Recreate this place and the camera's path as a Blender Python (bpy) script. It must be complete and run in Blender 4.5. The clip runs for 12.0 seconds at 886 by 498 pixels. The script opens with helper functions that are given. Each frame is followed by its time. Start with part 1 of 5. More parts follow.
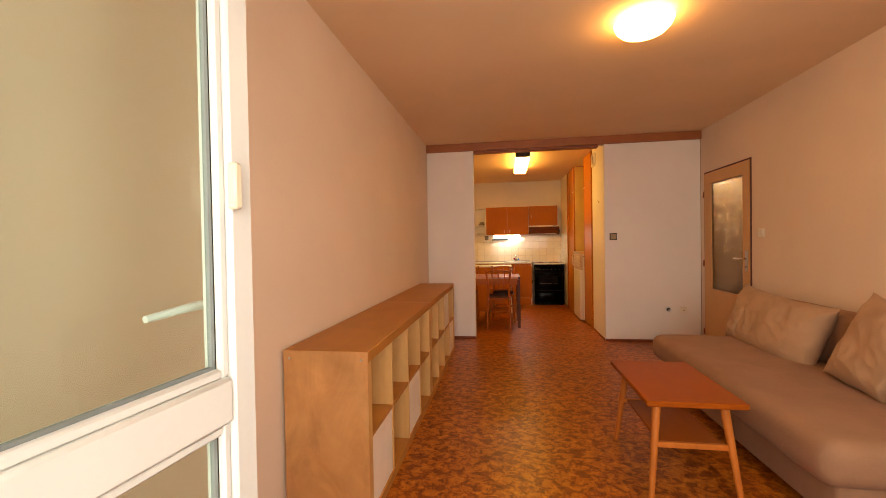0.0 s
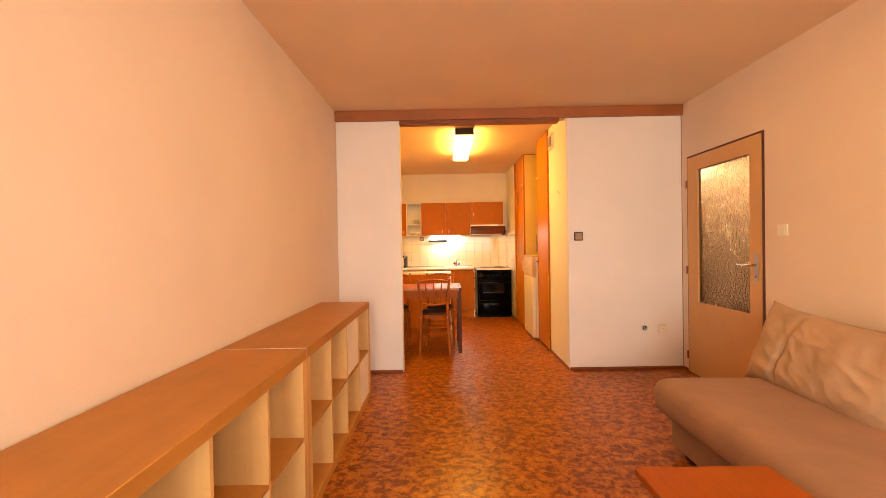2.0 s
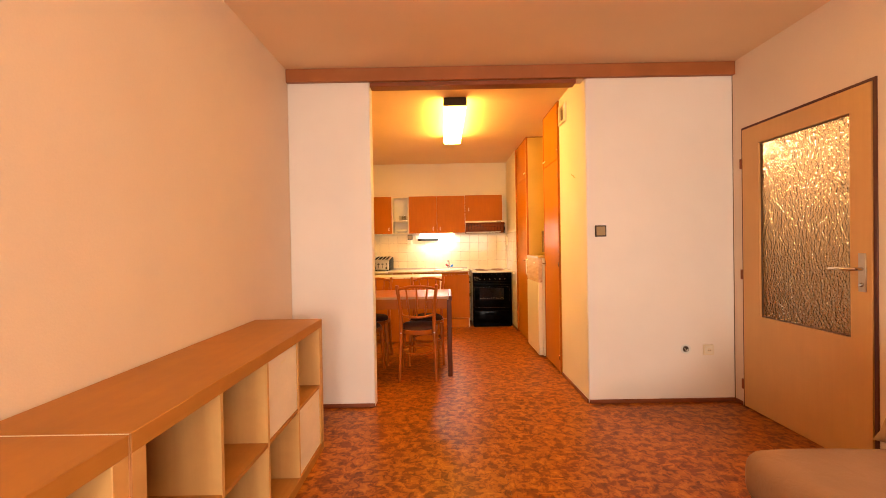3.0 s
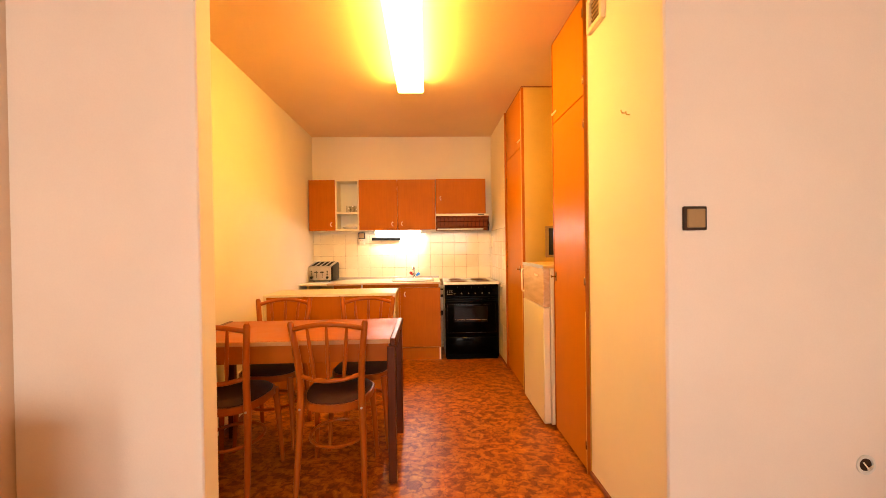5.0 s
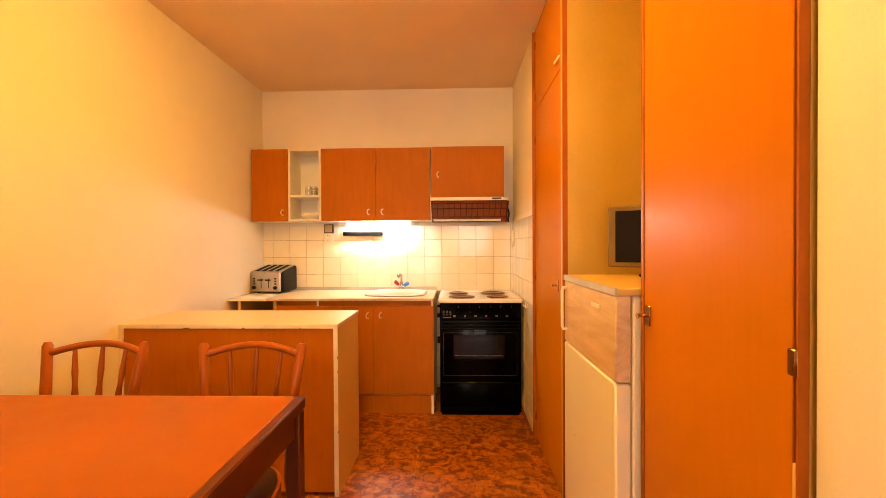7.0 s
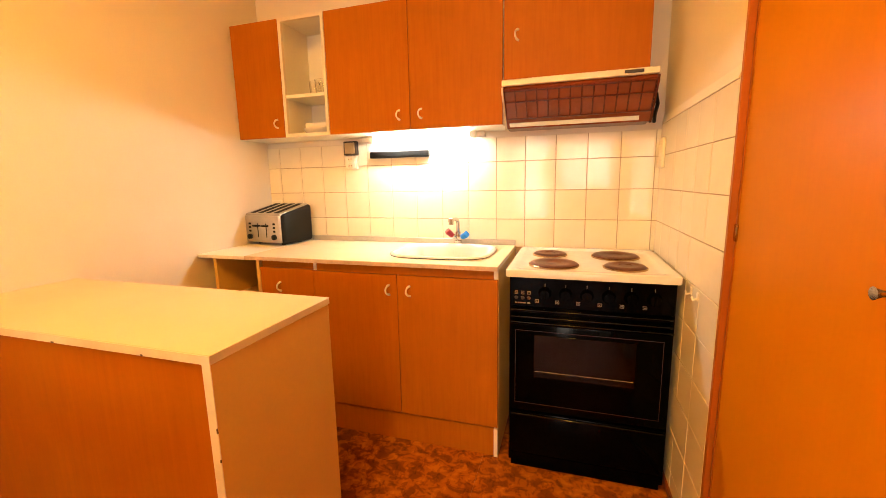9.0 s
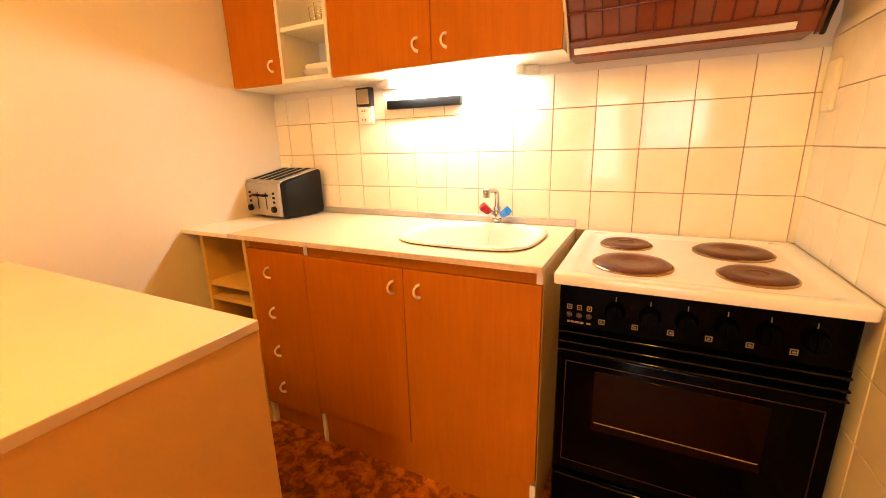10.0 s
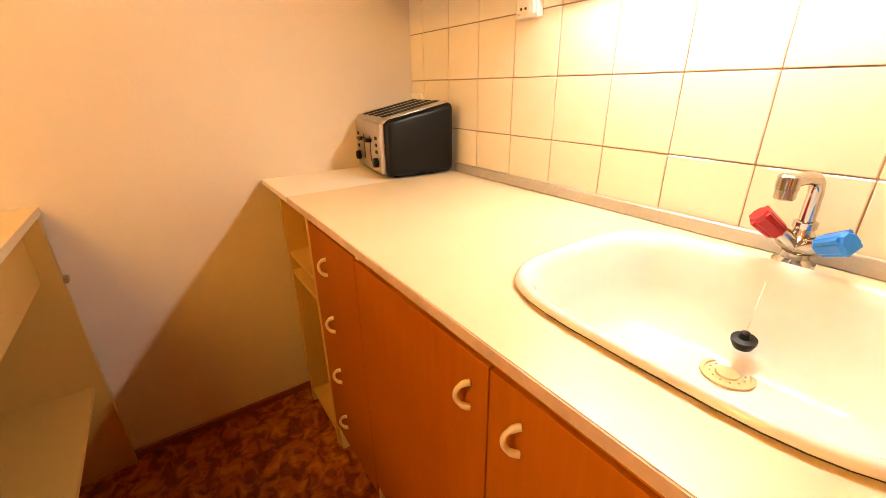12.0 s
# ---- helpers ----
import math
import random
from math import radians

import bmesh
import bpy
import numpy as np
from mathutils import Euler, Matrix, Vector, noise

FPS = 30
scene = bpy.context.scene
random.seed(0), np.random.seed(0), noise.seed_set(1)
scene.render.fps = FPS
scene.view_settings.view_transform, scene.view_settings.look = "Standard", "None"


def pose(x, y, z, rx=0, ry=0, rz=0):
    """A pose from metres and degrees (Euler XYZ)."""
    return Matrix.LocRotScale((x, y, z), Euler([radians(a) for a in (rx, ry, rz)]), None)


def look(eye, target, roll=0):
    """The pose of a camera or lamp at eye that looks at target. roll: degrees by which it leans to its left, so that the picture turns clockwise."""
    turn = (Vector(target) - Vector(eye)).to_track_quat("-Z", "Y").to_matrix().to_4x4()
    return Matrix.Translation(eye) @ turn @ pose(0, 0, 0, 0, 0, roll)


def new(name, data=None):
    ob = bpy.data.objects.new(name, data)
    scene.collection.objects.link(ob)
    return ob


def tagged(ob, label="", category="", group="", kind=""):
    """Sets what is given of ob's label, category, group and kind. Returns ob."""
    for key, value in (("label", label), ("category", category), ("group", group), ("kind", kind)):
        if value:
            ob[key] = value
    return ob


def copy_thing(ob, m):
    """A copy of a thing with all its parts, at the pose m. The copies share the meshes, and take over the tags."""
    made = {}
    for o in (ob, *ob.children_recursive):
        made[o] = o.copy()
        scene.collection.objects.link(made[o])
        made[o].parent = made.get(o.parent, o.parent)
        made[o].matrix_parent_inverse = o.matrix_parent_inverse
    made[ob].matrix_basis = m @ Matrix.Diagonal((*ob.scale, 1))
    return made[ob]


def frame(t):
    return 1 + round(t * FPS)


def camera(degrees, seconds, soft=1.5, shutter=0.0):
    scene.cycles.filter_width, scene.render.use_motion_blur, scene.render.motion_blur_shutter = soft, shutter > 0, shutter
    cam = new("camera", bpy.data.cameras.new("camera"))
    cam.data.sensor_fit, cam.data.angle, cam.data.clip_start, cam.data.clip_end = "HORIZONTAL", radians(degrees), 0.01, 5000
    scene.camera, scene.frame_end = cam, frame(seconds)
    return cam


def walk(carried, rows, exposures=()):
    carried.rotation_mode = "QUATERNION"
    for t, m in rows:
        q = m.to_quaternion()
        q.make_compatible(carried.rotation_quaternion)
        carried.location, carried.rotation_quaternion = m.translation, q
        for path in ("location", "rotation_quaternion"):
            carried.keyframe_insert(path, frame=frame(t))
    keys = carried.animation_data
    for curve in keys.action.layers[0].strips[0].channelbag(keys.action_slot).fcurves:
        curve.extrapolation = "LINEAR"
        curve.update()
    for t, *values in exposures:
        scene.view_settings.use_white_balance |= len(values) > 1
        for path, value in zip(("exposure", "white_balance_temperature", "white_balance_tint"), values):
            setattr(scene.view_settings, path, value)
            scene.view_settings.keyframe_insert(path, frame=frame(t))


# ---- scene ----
cam = camera(95.5, 12.0, soft=0.6)
PATH = [
    (0, (0.128, -0.149, 1.26), (-0.179, 1.828, 1.23), -1.0),
    (0.5, (0.083, 0.099, 1.288), (-0.048, 2.095, 1.258), -0.9),
    (1, (0.086, 0.409, 1.262), (0.05, 2.408, 1.236), -1.0),
    (1.5, (0.122, 0.79, 1.247), (0.102, 2.79, 1.222), -1.0),
    (2, (0.165, 1.2, 1.247), (0.15, 3.2, 1.224), -1.0),
    (2.5, (0.208, 1.637, 1.234), (0.207, 3.637, 1.213), -1.0),
    (3, (0.269, 2.079, 1.217), (0.265, 4.079, 1.198), -1.0),
    (3.2, (0.303, 2.259, 1.228), (0.3, 4.259, 1.204), -1.0),
    (5, (0.501, 3.722, 1.218), (0.581, 5.72, 1.202), -0.8),
    (5.5, (0.541, 4.114, 1.183), (0.62, 6.112, 1.179), -0.8),
    (6, (0.607, 4.477, 1.206), (0.671, 6.476, 1.193), -0.7),
    (6.5, (0.685, 4.838, 1.207), (0.722, 6.838, 1.193), -0.7),
    (6.7, (0.733, 4.967, 1.211), (0.737, 6.967, 1.198), -0.5),
    (8.3, (0.911, 6.039, 1.164), (0.507, 7.989, 0.967), -0.7),
    (8.5, (0.907, 6.174, 1.157), (0.452, 8.106, 0.914), -0.7),
    (9, (0.894, 6.499, 1.158), (0.306, 8.382, 0.83), -1.1),
    (9.5, (0.883, 6.784, 1.141), (0.16, 8.605, 0.741), -1.3),
    (10, (0.855, 7.021, 1.136), (-0.012, 8.754, 0.641), -1.5),
    (10.5, (0.762, 7.248, 1.126), (-0.278, 8.855, 0.547), -1.5),
    (11, (0.676, 7.437, 1.115), (-0.51, 8.907, 0.457), -1.3),
    (11.5, (0.593, 7.61, 1.096), (-0.74, 8.916, 0.376), -1.1),
    (12, (0.506, 7.758, 1.093), (-1.02, 8.81, 0.341), -0.8),
]
# exposure of the clip's camera along the walk
EXPOSURES = [(0.0, -1.34), (0.8, -0.94), (1.5, -0.56), (3.0, -0.36), (5.0, -0.34), (6.5, -0.48), (8.5, -0.3), (9.5, -0.2), (10.5, -0.3), (11.5, -0.46), (12.0, -0.5)]
walk(cam, [(t, look(eye, target, roll)) for t, eye, target, roll in PATH], EXPOSURES)

# ---- plan, in metres ----
LEFT, RIGHT, BACK, PART = -0.89, 2.46, -0.32, 5.12
CEIL, KCEIL = 2.55, 2.53
KLEFT, KBACK, KRIGHT = -0.845, 8.57, 1.29
OPEN_L, OPEN_R, OPEN_TOP = -0.27, 1.35, 2.452

# ---- world and light ----
world = bpy.data.worlds.new("world")
scene.world = world
world.use_nodes = True
wn = world.node_tree.nodes
sky = wn.new("ShaderNodeTexSky")
sky.sky_type, sky.sun_disc = "NISHITA", False
sky.sun_elevation, sky.sun_rotation = radians(35), radians(200)
wn["Background"].inputs["Strength"].default_value = 0.12
world.node_tree.links.new(sky.outputs["Color"], wn["Background"].inputs["Color"])

sun = new("sun", bpy.data.lights.new("sun", "SUN"))
sun.data.energy, sun.data.angle, sun.data.color = 0.8, radians(12), (1.0, 0.95, 0.88)
sun.matrix_world = look((0, 0, 8), (3.0, -8.0, 2.4))


def area_lamp(name, m, w, h, power, color):
    data = bpy.data.lights.new(name, "AREA")
    data.shape, data.size, data.size_y, data.energy, data.color = "RECTANGLE", w, h, power, color
    data.spread = radians(150)
    ob = new(name, data)
    ob.matrix_world = m
    return ob


# daylight in the balcony doorway and in an assumed, unseen window beside it
DOOR_DAY, WINDOW_DAY = 58.0, 60.0
area_lamp("doorway_daylight", look((-0.02, -0.52, 1.15), (0.25, 3.0, 0.5)), 0.7, 1.9, DOOR_DAY, (1.0, 0.86, 0.72))
area_lamp("window_daylight", look((1.35, -0.52, 1.5), (0.2, 2.6, 0.8)), 1.4, 1.1, WINDOW_DAY, (1.0, 0.89, 0.78))
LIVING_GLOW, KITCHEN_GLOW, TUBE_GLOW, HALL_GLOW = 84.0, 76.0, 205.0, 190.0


# ---- materials ----
def shader(name):
    m = bpy.data.materials.new(name)
    m.use_nodes = True
    return m, m.node_tree.nodes, m.node_tree.links, m.node_tree.nodes["Principled BSDF"]


def ramp(nodes, stops):
    r = nodes.new("ShaderNodeValToRGB")
    el = r.color_ramp.elements
    while len(el) < len(stops):
        el.new(0.5)
    for e, (p, c) in zip(el, stops):
        e.position, e.color = p, (*c, 1)
    return r


def coords(nodes, links, scale=(1, 1, 1), rot=(0, 0, 0)):
    tc, mp = nodes.new("ShaderNodeTexCoord"), nodes.new("ShaderNodeMapping")
    mp.inputs["Scale"].default_value = scale
    mp.inputs["Rotation"].default_value = [radians(a) for a in rot]
    links.new(tc.outputs["Object"], mp.inputs["Vector"])
    return mp.outputs["Vector"]


def noise_tex(nodes, links, vec, scale, detail=4.0, rough=0.55, distortion=0.0):
    n = nodes.new("ShaderNodeTexNoise")
    n.inputs["Scale"].default_value, n.inputs["Detail"].default_value = scale, detail
    n.inputs["Roughness"].default_value, n.inputs["Distortion"].default_value = rough, distortion
    links.new(vec, n.inputs["Vector"])
    return n.outputs["Fac"]


def mixed(nodes, links, kind, fac, a, b):
    m = nodes.new("ShaderNodeMix")
    m.data_type, m.blend_type = "RGBA", kind
    for sock, value in ((m.inputs[0], fac), (m.inputs[6], a), (m.inputs[7], b)):
        if isinstance(value, (int, float)):
            sock.default_value = value
        elif isinstance(value, tuple):
            sock.default_value = (*value, 1)
        else:
            links.new(value, sock)
    return m.outputs[2]


def bump(nodes, links, bsdf, height, strength, distance):
    b = nodes.new("ShaderNodeBump")
    b.inputs["Strength"].default_value, b.inputs["Distance"].default_value = strength, distance
    links.new(height, b.inputs["Height"])
    links.new(b.outputs["Normal"], bsdf.inputs["Normal"])


def paint(name, color, rough=0.6, vary=0.06, scale=3.0, fine=90.0, relief=0.15, depth=0.002, metal=0.0, coat=0.0):
    """A painted, moulded or plastered surface with large faint stains and a fine grain."""
    m, n, l, b = shader(name)
    v = coords(n, l)
    big = ramp(n, [(0.3, tuple(c * (1 - 2 * vary) for c in color)), (0.7, tuple(min(c * (1 + vary), 0.95) for c in color))])
    l.new(noise_tex(n, l, v, scale, 5), big.inputs["Fac"])
    small = noise_tex(n, l, v, fine, 3)
    sr = ramp(n, [(0.3, (1 - vary,) * 3), (0.7, (1.0,) * 3)])
    l.new(small, sr.inputs["Fac"])
    l.new(mixed(n, l, "MULTIPLY", 1.0, big.outputs["Color"], sr.outputs["Color"]), b.inputs["Base Color"])
    rr = n.new("ShaderNodeMapRange")
    rr.inputs["To Min"].default_value, rr.inputs["To Max"].default_value = max(rough - 0.08, 0.03), min(rough + 0.1, 1)
    l.new(noise_tex(n, l, v, scale * 4, 3), rr.inputs["Value"])
    l.new(rr.outputs["Result"], b.inputs["Roughness"])
    b.inputs["Metallic"].default_value, b.inputs["Coat Weight"].default_value = metal, coat
    if relief:
        bump(n, l, b, small, relief, depth)
    return m


def wood(name, dark, light, along="z", rough=0.4, grain=34.0, blotch=0.12, gloss=0.5, relief=0.08, pull=0.06, swirl=0.4):
    """Wood or wood-print laminate with its grain along one axis."""
    m, n, l, b = shader(name)
    stretch = {"x": (pull, 1, 1), "y": (1, pull, 1), "z": (1, 1, pull)}[along]
    v = coords(n, l, stretch)
    g = noise_tex(n, l, v, grain, 6, 0.65, swirl)
    r = ramp(n, [(0.28, dark), (0.72, light)])
    l.new(g, r.inputs["Fac"])
    col = r.outputs["Color"]
    bl = ramp(n, [(0.3, (1 - blotch,) * 3), (0.75, (1.0,) * 3)])
    l.new(noise_tex(n, l, coords(n, l), 4.5, 4, 0.6, 0.6), bl.inputs["Fac"])
    col = mixed(n, l, "MULTIPLY", 1.0, col, bl.outputs["Color"])
    l.new(col, b.inputs["Base Color"])
    rr = n.new("ShaderNodeMapRange")
    rr.inputs["To Min"].default_value, rr.inputs["To Max"].default_value = rough - 0.06, rough + 0.1
    l.new(g, rr.inputs["Value"])
    l.new(rr.outputs["Result"], b.inputs["Roughness"])
    b.inputs["Specular IOR Level"].default_value = gloss
    bump(n, l, b, g, relief, 0.001)
    return m


def glowing(name, color, strength):
    m, n, l, b = shader(name)
    b.inputs["Base Color"].default_value = (0.85, 0.82, 0.75, 1)
    b.inputs["Emission Color"].default_value = (*color, 1)
    b.inputs["Emission Strength"].default_value = strength
    return m


def glass(name, color=(1, 1, 1), rough=0.0, ripple=0.0, scale=40.0):
    m, n, l, b = shader(name)
    b.inputs["Base Color"].default_value = (*color, 1)
    b.inputs["Transmission Weight"].default_value, b.inputs["Roughness"].default_value, b.inputs["IOR"].default_value = 1.0, rough, 1.45
    if ripple:
        vo = n.new("ShaderNodeTexVoronoi")
        vo.inputs["Scale"].default_value = scale
        l.new(coords(n, l), vo.inputs["Vector"])
        bump(n, l, b, vo.outputs["Distance"], ripple, 0.01)
    return m


def lino(name):
    """Printed vinyl flooring: curled, drawn-out flakes in oranges and browns that run into one another."""
    m, n, l, b = shader(name)
    v = coords(n, l, (1, 1.35, 1), (0, 0, 24))
    a = noise_tex(n, l, v, 17, 2.2, 0.55, 0.8)
    r = ramp(n, [(0.38, (0.190, 0.042, 0.003)), (0.455, (0.255, 0.065, 0.005)), (0.495, (0.365, 0.104, 0.007)), (0.59, (0.410, 0.124, 0.008)), (0.65, (0.500, 0.170, 0.013))])
    l.new(a, r.inputs["Fac"])
    v2 = coords(n, l, (1.5, 1, 1), (0, 0, -38))
    c = noise_tex(n, l, v2, 23, 2.2, 0.55, 1.0)
    r2 = ramp(n, [(0.38, (0.60, 0.48, 0.40)), (0.47, (1.0, 1.0, 1.0)), (0.60, (1.0, 1.0, 1.0)), (0.68, (1.15, 1.22, 1.35))])
    l.new(c, r2.inputs["Fac"])
    col = mixed(n, l, "MULTIPLY", 0.85, r.outputs["Color"], r2.outputs["Color"])
    worn = ramp(n, [(0.3, (0.84, 0.84, 0.84)), (0.7, (1.0, 1.0, 1.0))])
    l.new(noise_tex(n, l, v, 1.6, 4), worn.inputs["Fac"])
    l.new(mixed(n, l, "MULTIPLY", 1.0, col, worn.outputs["Color"]), b.inputs["Base Color"])
    rr = n.new("ShaderNodeMapRange")
    rr.inputs["To Min"].default_value, rr.inputs["To Max"].default_value = 0.24, 0.44
    l.new(noise_tex(n, l, v, 2.3, 4), rr.inputs["Value"])
    l.new(rr.outputs["Result"], b.inputs["Roughness"])
    bump(n, l, b, noise_tex(n, l, v, 60, 3), 0.12, 0.002)
    return m


def tile_glaze(name, color):
    m, n, l, b = shader(name)
    info = n.new("ShaderNodeObjectInfo")
    r = ramp(n, [(0.0, tuple(c * 0.93 for c in color)), (1.0, color)])
    l.new(info.outputs["Random"], r.inputs["Fac"])
    v = coords(n, l)
    cl = ramp(n, [(0.35, (0.95, 0.94, 0.92)), (0.65, (1, 1, 1))])
    l.new(noise_tex(n, l, v, 9, 4), cl.inputs["Fac"])
    l.new(mixed(n, l, "MULTIPLY", 1.0, r.outputs["Color"], cl.outputs["Color"]), b.inputs["Base Color"])
    b.inputs["Roughness"].default_value = 0.09
    b.inputs["Specular IOR Level"].default_value = 0.36
    bump(n, l, b, noise_tex(n, l, v, 14, 2), 0.08, 0.004)
    return m


def fabric(name, color):
    m, n, l, b = shader(name)
    v = coords(n, l)
    r = ramp(n, [(0.3, tuple(c * 0.82 for c in color)), (0.7, color)])
    l.new(noise_tex(n, l, v, 5, 5), r.inputs["Fac"])
    w = n.new("ShaderNodeTexWave")
    w.inputs["Scale"].default_value, w.inputs["Distortion"].default_value = 180, 2.0
    l.new(v, w.inputs["Vector"])
    fr = ramp(n, [(0.0, (0.9, 0.9, 0.9)), (1.0, (1, 1, 1))])
    l.new(noise_tex(n, l, v, 260, 2), fr.inputs["Fac"])
    l.new(mixed(n, l, "MULTIPLY", 1.0, r.outputs["Color"], fr.outputs["Color"]), b.inputs["Base Color"])
    b.inputs["Roughness"].default_value = 0.85
    b.inputs["Sheen Weight"].default_value = 0.05
    bump(n, l, b, noise_tex(n, l, v, 14, 5, 0.6, 0.8), 0.25, 0.012)
    return m


PALE = paint("pale_wall_paint", (0.86, 0.80, 0.73), 0.85, 0.025, 1.6, 160, 0.25, 0.002)
WALL = paint("wall_paint", (0.78, 0.63, 0.49), 0.85, 0.025, 1.6, 160, 0.25, 0.002)
KWALL = paint("kitchen_wall_paint", (0.77, 0.672, 0.53), 0.8, 0.025, 1.6, 160, 0.25, 0.002)
# orange of the lamps and floor bounce is put into the ceiling colour
CEILING_WARM = paint("ceiling_warm_paint", (0.80, 0.575, 0.35), 0.9, 0.03, 1.2, 140, 0.2, 0.002)
LINO = lino("printed_lino")
SUBFLOOR = paint("screed", (0.09, 0.05, 0.03), 0.9)
BROWN = paint("brown_paint", (0.36, 0.118, 0.032), 0.45, 0.06, 5, 120, 0.1)
DRAIN = paint("brass_toned_plastic", (0.62, 0.47, 0.24), 0.35, 0.06, 10)
LIPPING = paint("orange_brown_lipping", (0.38, 0.10, 0.007), 0.4, 0.06, 6)
RED_BROWN = paint("red_brown_skirting", (0.24, 0.060, 0.018), 0.45, 0.08, 6)
DOOR_EDGE = paint("dark_frame_paint", (0.10, 0.022, 0.014), 0.45, 0.08, 6)
BIRCH = wood("birch_effect", (0.58, 0.305, 0.095), (0.70, 0.41, 0.14), "z", 0.42, 9, 0.18)
BIRCH_END = wood("figured_birch", (0.50, 0.215, 0.066), (0.68, 0.345, 0.125), "z", 0.42, 5, 0.32, pull=0.5, swirl=1.6, relief=0.02)
BIRCH_Y = wood("birch_effect_long", (0.42, 0.168, 0.028), (0.50, 0.222, 0.044), "y", 0.46, 16, 0.16, gloss=0.3)
TABLE_EDGE = paint("tan_table_edge", (0.46, 0.24, 0.09), 0.5, 0.08, 12)
WORN_EDGE = paint("worn_worktop_edge", (0.64, 0.44, 0.28), 0.5, 0.12, 14)
BASKET = paint("cream_insert", (0.80, 0.70, 0.58), 0.7, 0.04, 5)
TABLE_RED = wood("red_brown_table_wood", (0.27, 0.056, 0.003), (0.33, 0.075, 0.004), "y", 0.34, 40, 0.12, gloss=0.12, relief=0.02)
TABLE_LEG = wood("warm_leg_wood", (0.40, 0.115, 0.014), (0.52, 0.16, 0.024), "z", 0.38, 24, 0.10, gloss=0.3)
DINING = paint("orange_table_laminate", (0.335, 0.086, 0.002), 0.36, 0.05, 3.0, 30, 0.0)
DARKWOOD = wood("dark_leg_wood", (0.080, 0.017, 0.004), (0.125, 0.028, 0.006), "z", 0.35, 24, 0.10, gloss=0.25)
CHAIRWOOD = wood("bent_beech_stain", (0.29, 0.066, 0.004), (0.36, 0.090, 0.006), "z", 0.3, 24, 0.10, gloss=0.22)
SEATPAD = paint("brown_leatherette", (0.050, 0.011, 0.004), 0.8, 0.10, 8, 220, 0.3)
FRONT = wood("orange_front_laminate", (0.385, 0.108, 0.002), (0.445, 0.132, 0.003), "z", 0.42, 70, 0.10, gloss=0.09, relief=0.03)
TALLFRONT = wood("orange_wardrobe_laminate", (0.50, 0.166, 0.002), (0.525, 0.178, 0.003), "z", 0.30, 70, 0.08, gloss=0.05, relief=0.02)
TAN = paint("tan_laminate", (0.59, 0.385, 0.085), 0.42, 0.04, 3)
CREAM = paint("cream_laminate", (0.67, 0.42, 0.105), 0.42, 0.03, 3)
WHITEBOARD = paint("white_laminate", (0.82, 0.76, 0.62), 0.42, 0.03, 3)
CORNERTOP = paint("white_worktop", (0.85, 0.81, 0.73), 0.4, 0.03, 4, 200, 0.05)
WORKTOP = paint("cream_worktop", (0.71, 0.585, 0.37), 0.33, 0.03, 4, 200, 0.05)
EDGE = paint("pale_edging", (0.80, 0.68, 0.50), 0.5, 0.05, 12)
OAK = wood("pale_oak_print", (0.52, 0.33, 0.15), (0.80, 0.60, 0.36), "y", 0.45, 11, 0.16, pull=0.16, swirl=1.3)
FRIDGE_WHITE = paint("fridge_enamel", (0.82, 0.72, 0.50), 0.3, 0.02, 3)
ENAMEL = paint("white_enamel", (0.76, 0.72, 0.65), 0.14, 0.03, 6, 60, 0.02)
BLACK = paint("black_enamel", (0.0007, 0.0007, 0.0007), 0.10, 0.1, 5, 60, 0.0)
SLOT_SHADE = paint("slot_shade_black", (0.003, 0.003, 0.003), 0.95, 0.1, 5, 120, 0.1)
BLACKGLOSS = paint("polished_black_edge", (0.002, 0.002, 0.002), 0.12, 0.1, 5, 60, 0.0)
DARKRED = paint("dark_red_line", (0.025, 0.002, 0.001), 0.4, 0.1, 8)
BLACKMAT = paint("black_plastic", (0.005, 0.005, 0.005), 0.35, 0.1, 5, 120, 0.1)
for m in (BLACK, BLACKGLOSS):
    m.node_tree.nodes["Principled BSDF"].inputs["Specular IOR Level"].default_value = 0.28
OVENGLASS = paint("oven_window", (0.003, 0.0012, 0.0006), 0.05, 0.15, 3, 40, 0.0)
OVENGLASS.node_tree.nodes["Principled BSDF"].inputs["IOR"].default_value = 1.45
HOTPLATE = paint("hotplate_iron", (0.16, 0.055, 0.028), 0.42, 0.2, 9, 140, 0.2, 0.001, 0.5)
CHROME = paint("chrome", (0.56, 0.54, 0.51), 0.10, 0.04, 20, 60, 0.0, 0.001, 1.0)
STEEL = paint("brushed_steel", (0.55, 0.52, 0.48), 0.3, 0.06, 8, 140, 0.05, 0.001, 1.0)
PALESTEEL = paint("pale_brushed_steel", (0.52, 0.49, 0.45), 0.32, 0.06, 8, 140, 0.05, 0.001, 0.9)
ALU = paint("aluminium_strip", (0.50, 0.45, 0.38), 0.4, 0.08, 8, 140, 0.05, 0.001, 0.45)
HANDLE = paint("cream_plastic", (0.82, 0.72, 0.52), 0.35, 0.03, 8)
PVC = paint("white_pvc", (0.76, 0.78, 0.74), 0.35, 0.02, 4, 80, 0.02)
SEAL = paint("grey_seal", (0.24, 0.27, 0.26), 0.6, 0.05)
DOORWOOD = wood("pale_door_wood", (0.64, 0.35, 0.12), (0.67, 0.375, 0.135), "z", 0.4, 40, 0.06, relief=0.03)
SOFA = fabric("beige_cover", (0.335, 0.178, 0.092))
CUSHION = fabric("light_beige_cover", (0.48, 0.305, 0.175))
TILE = tile_glaze("cream_glazed_tile", (0.86, 0.77, 0.58))
GROUT = paint("brown_grout", (0.44, 0.29, 0.17), 0.9, 0.1, 8)
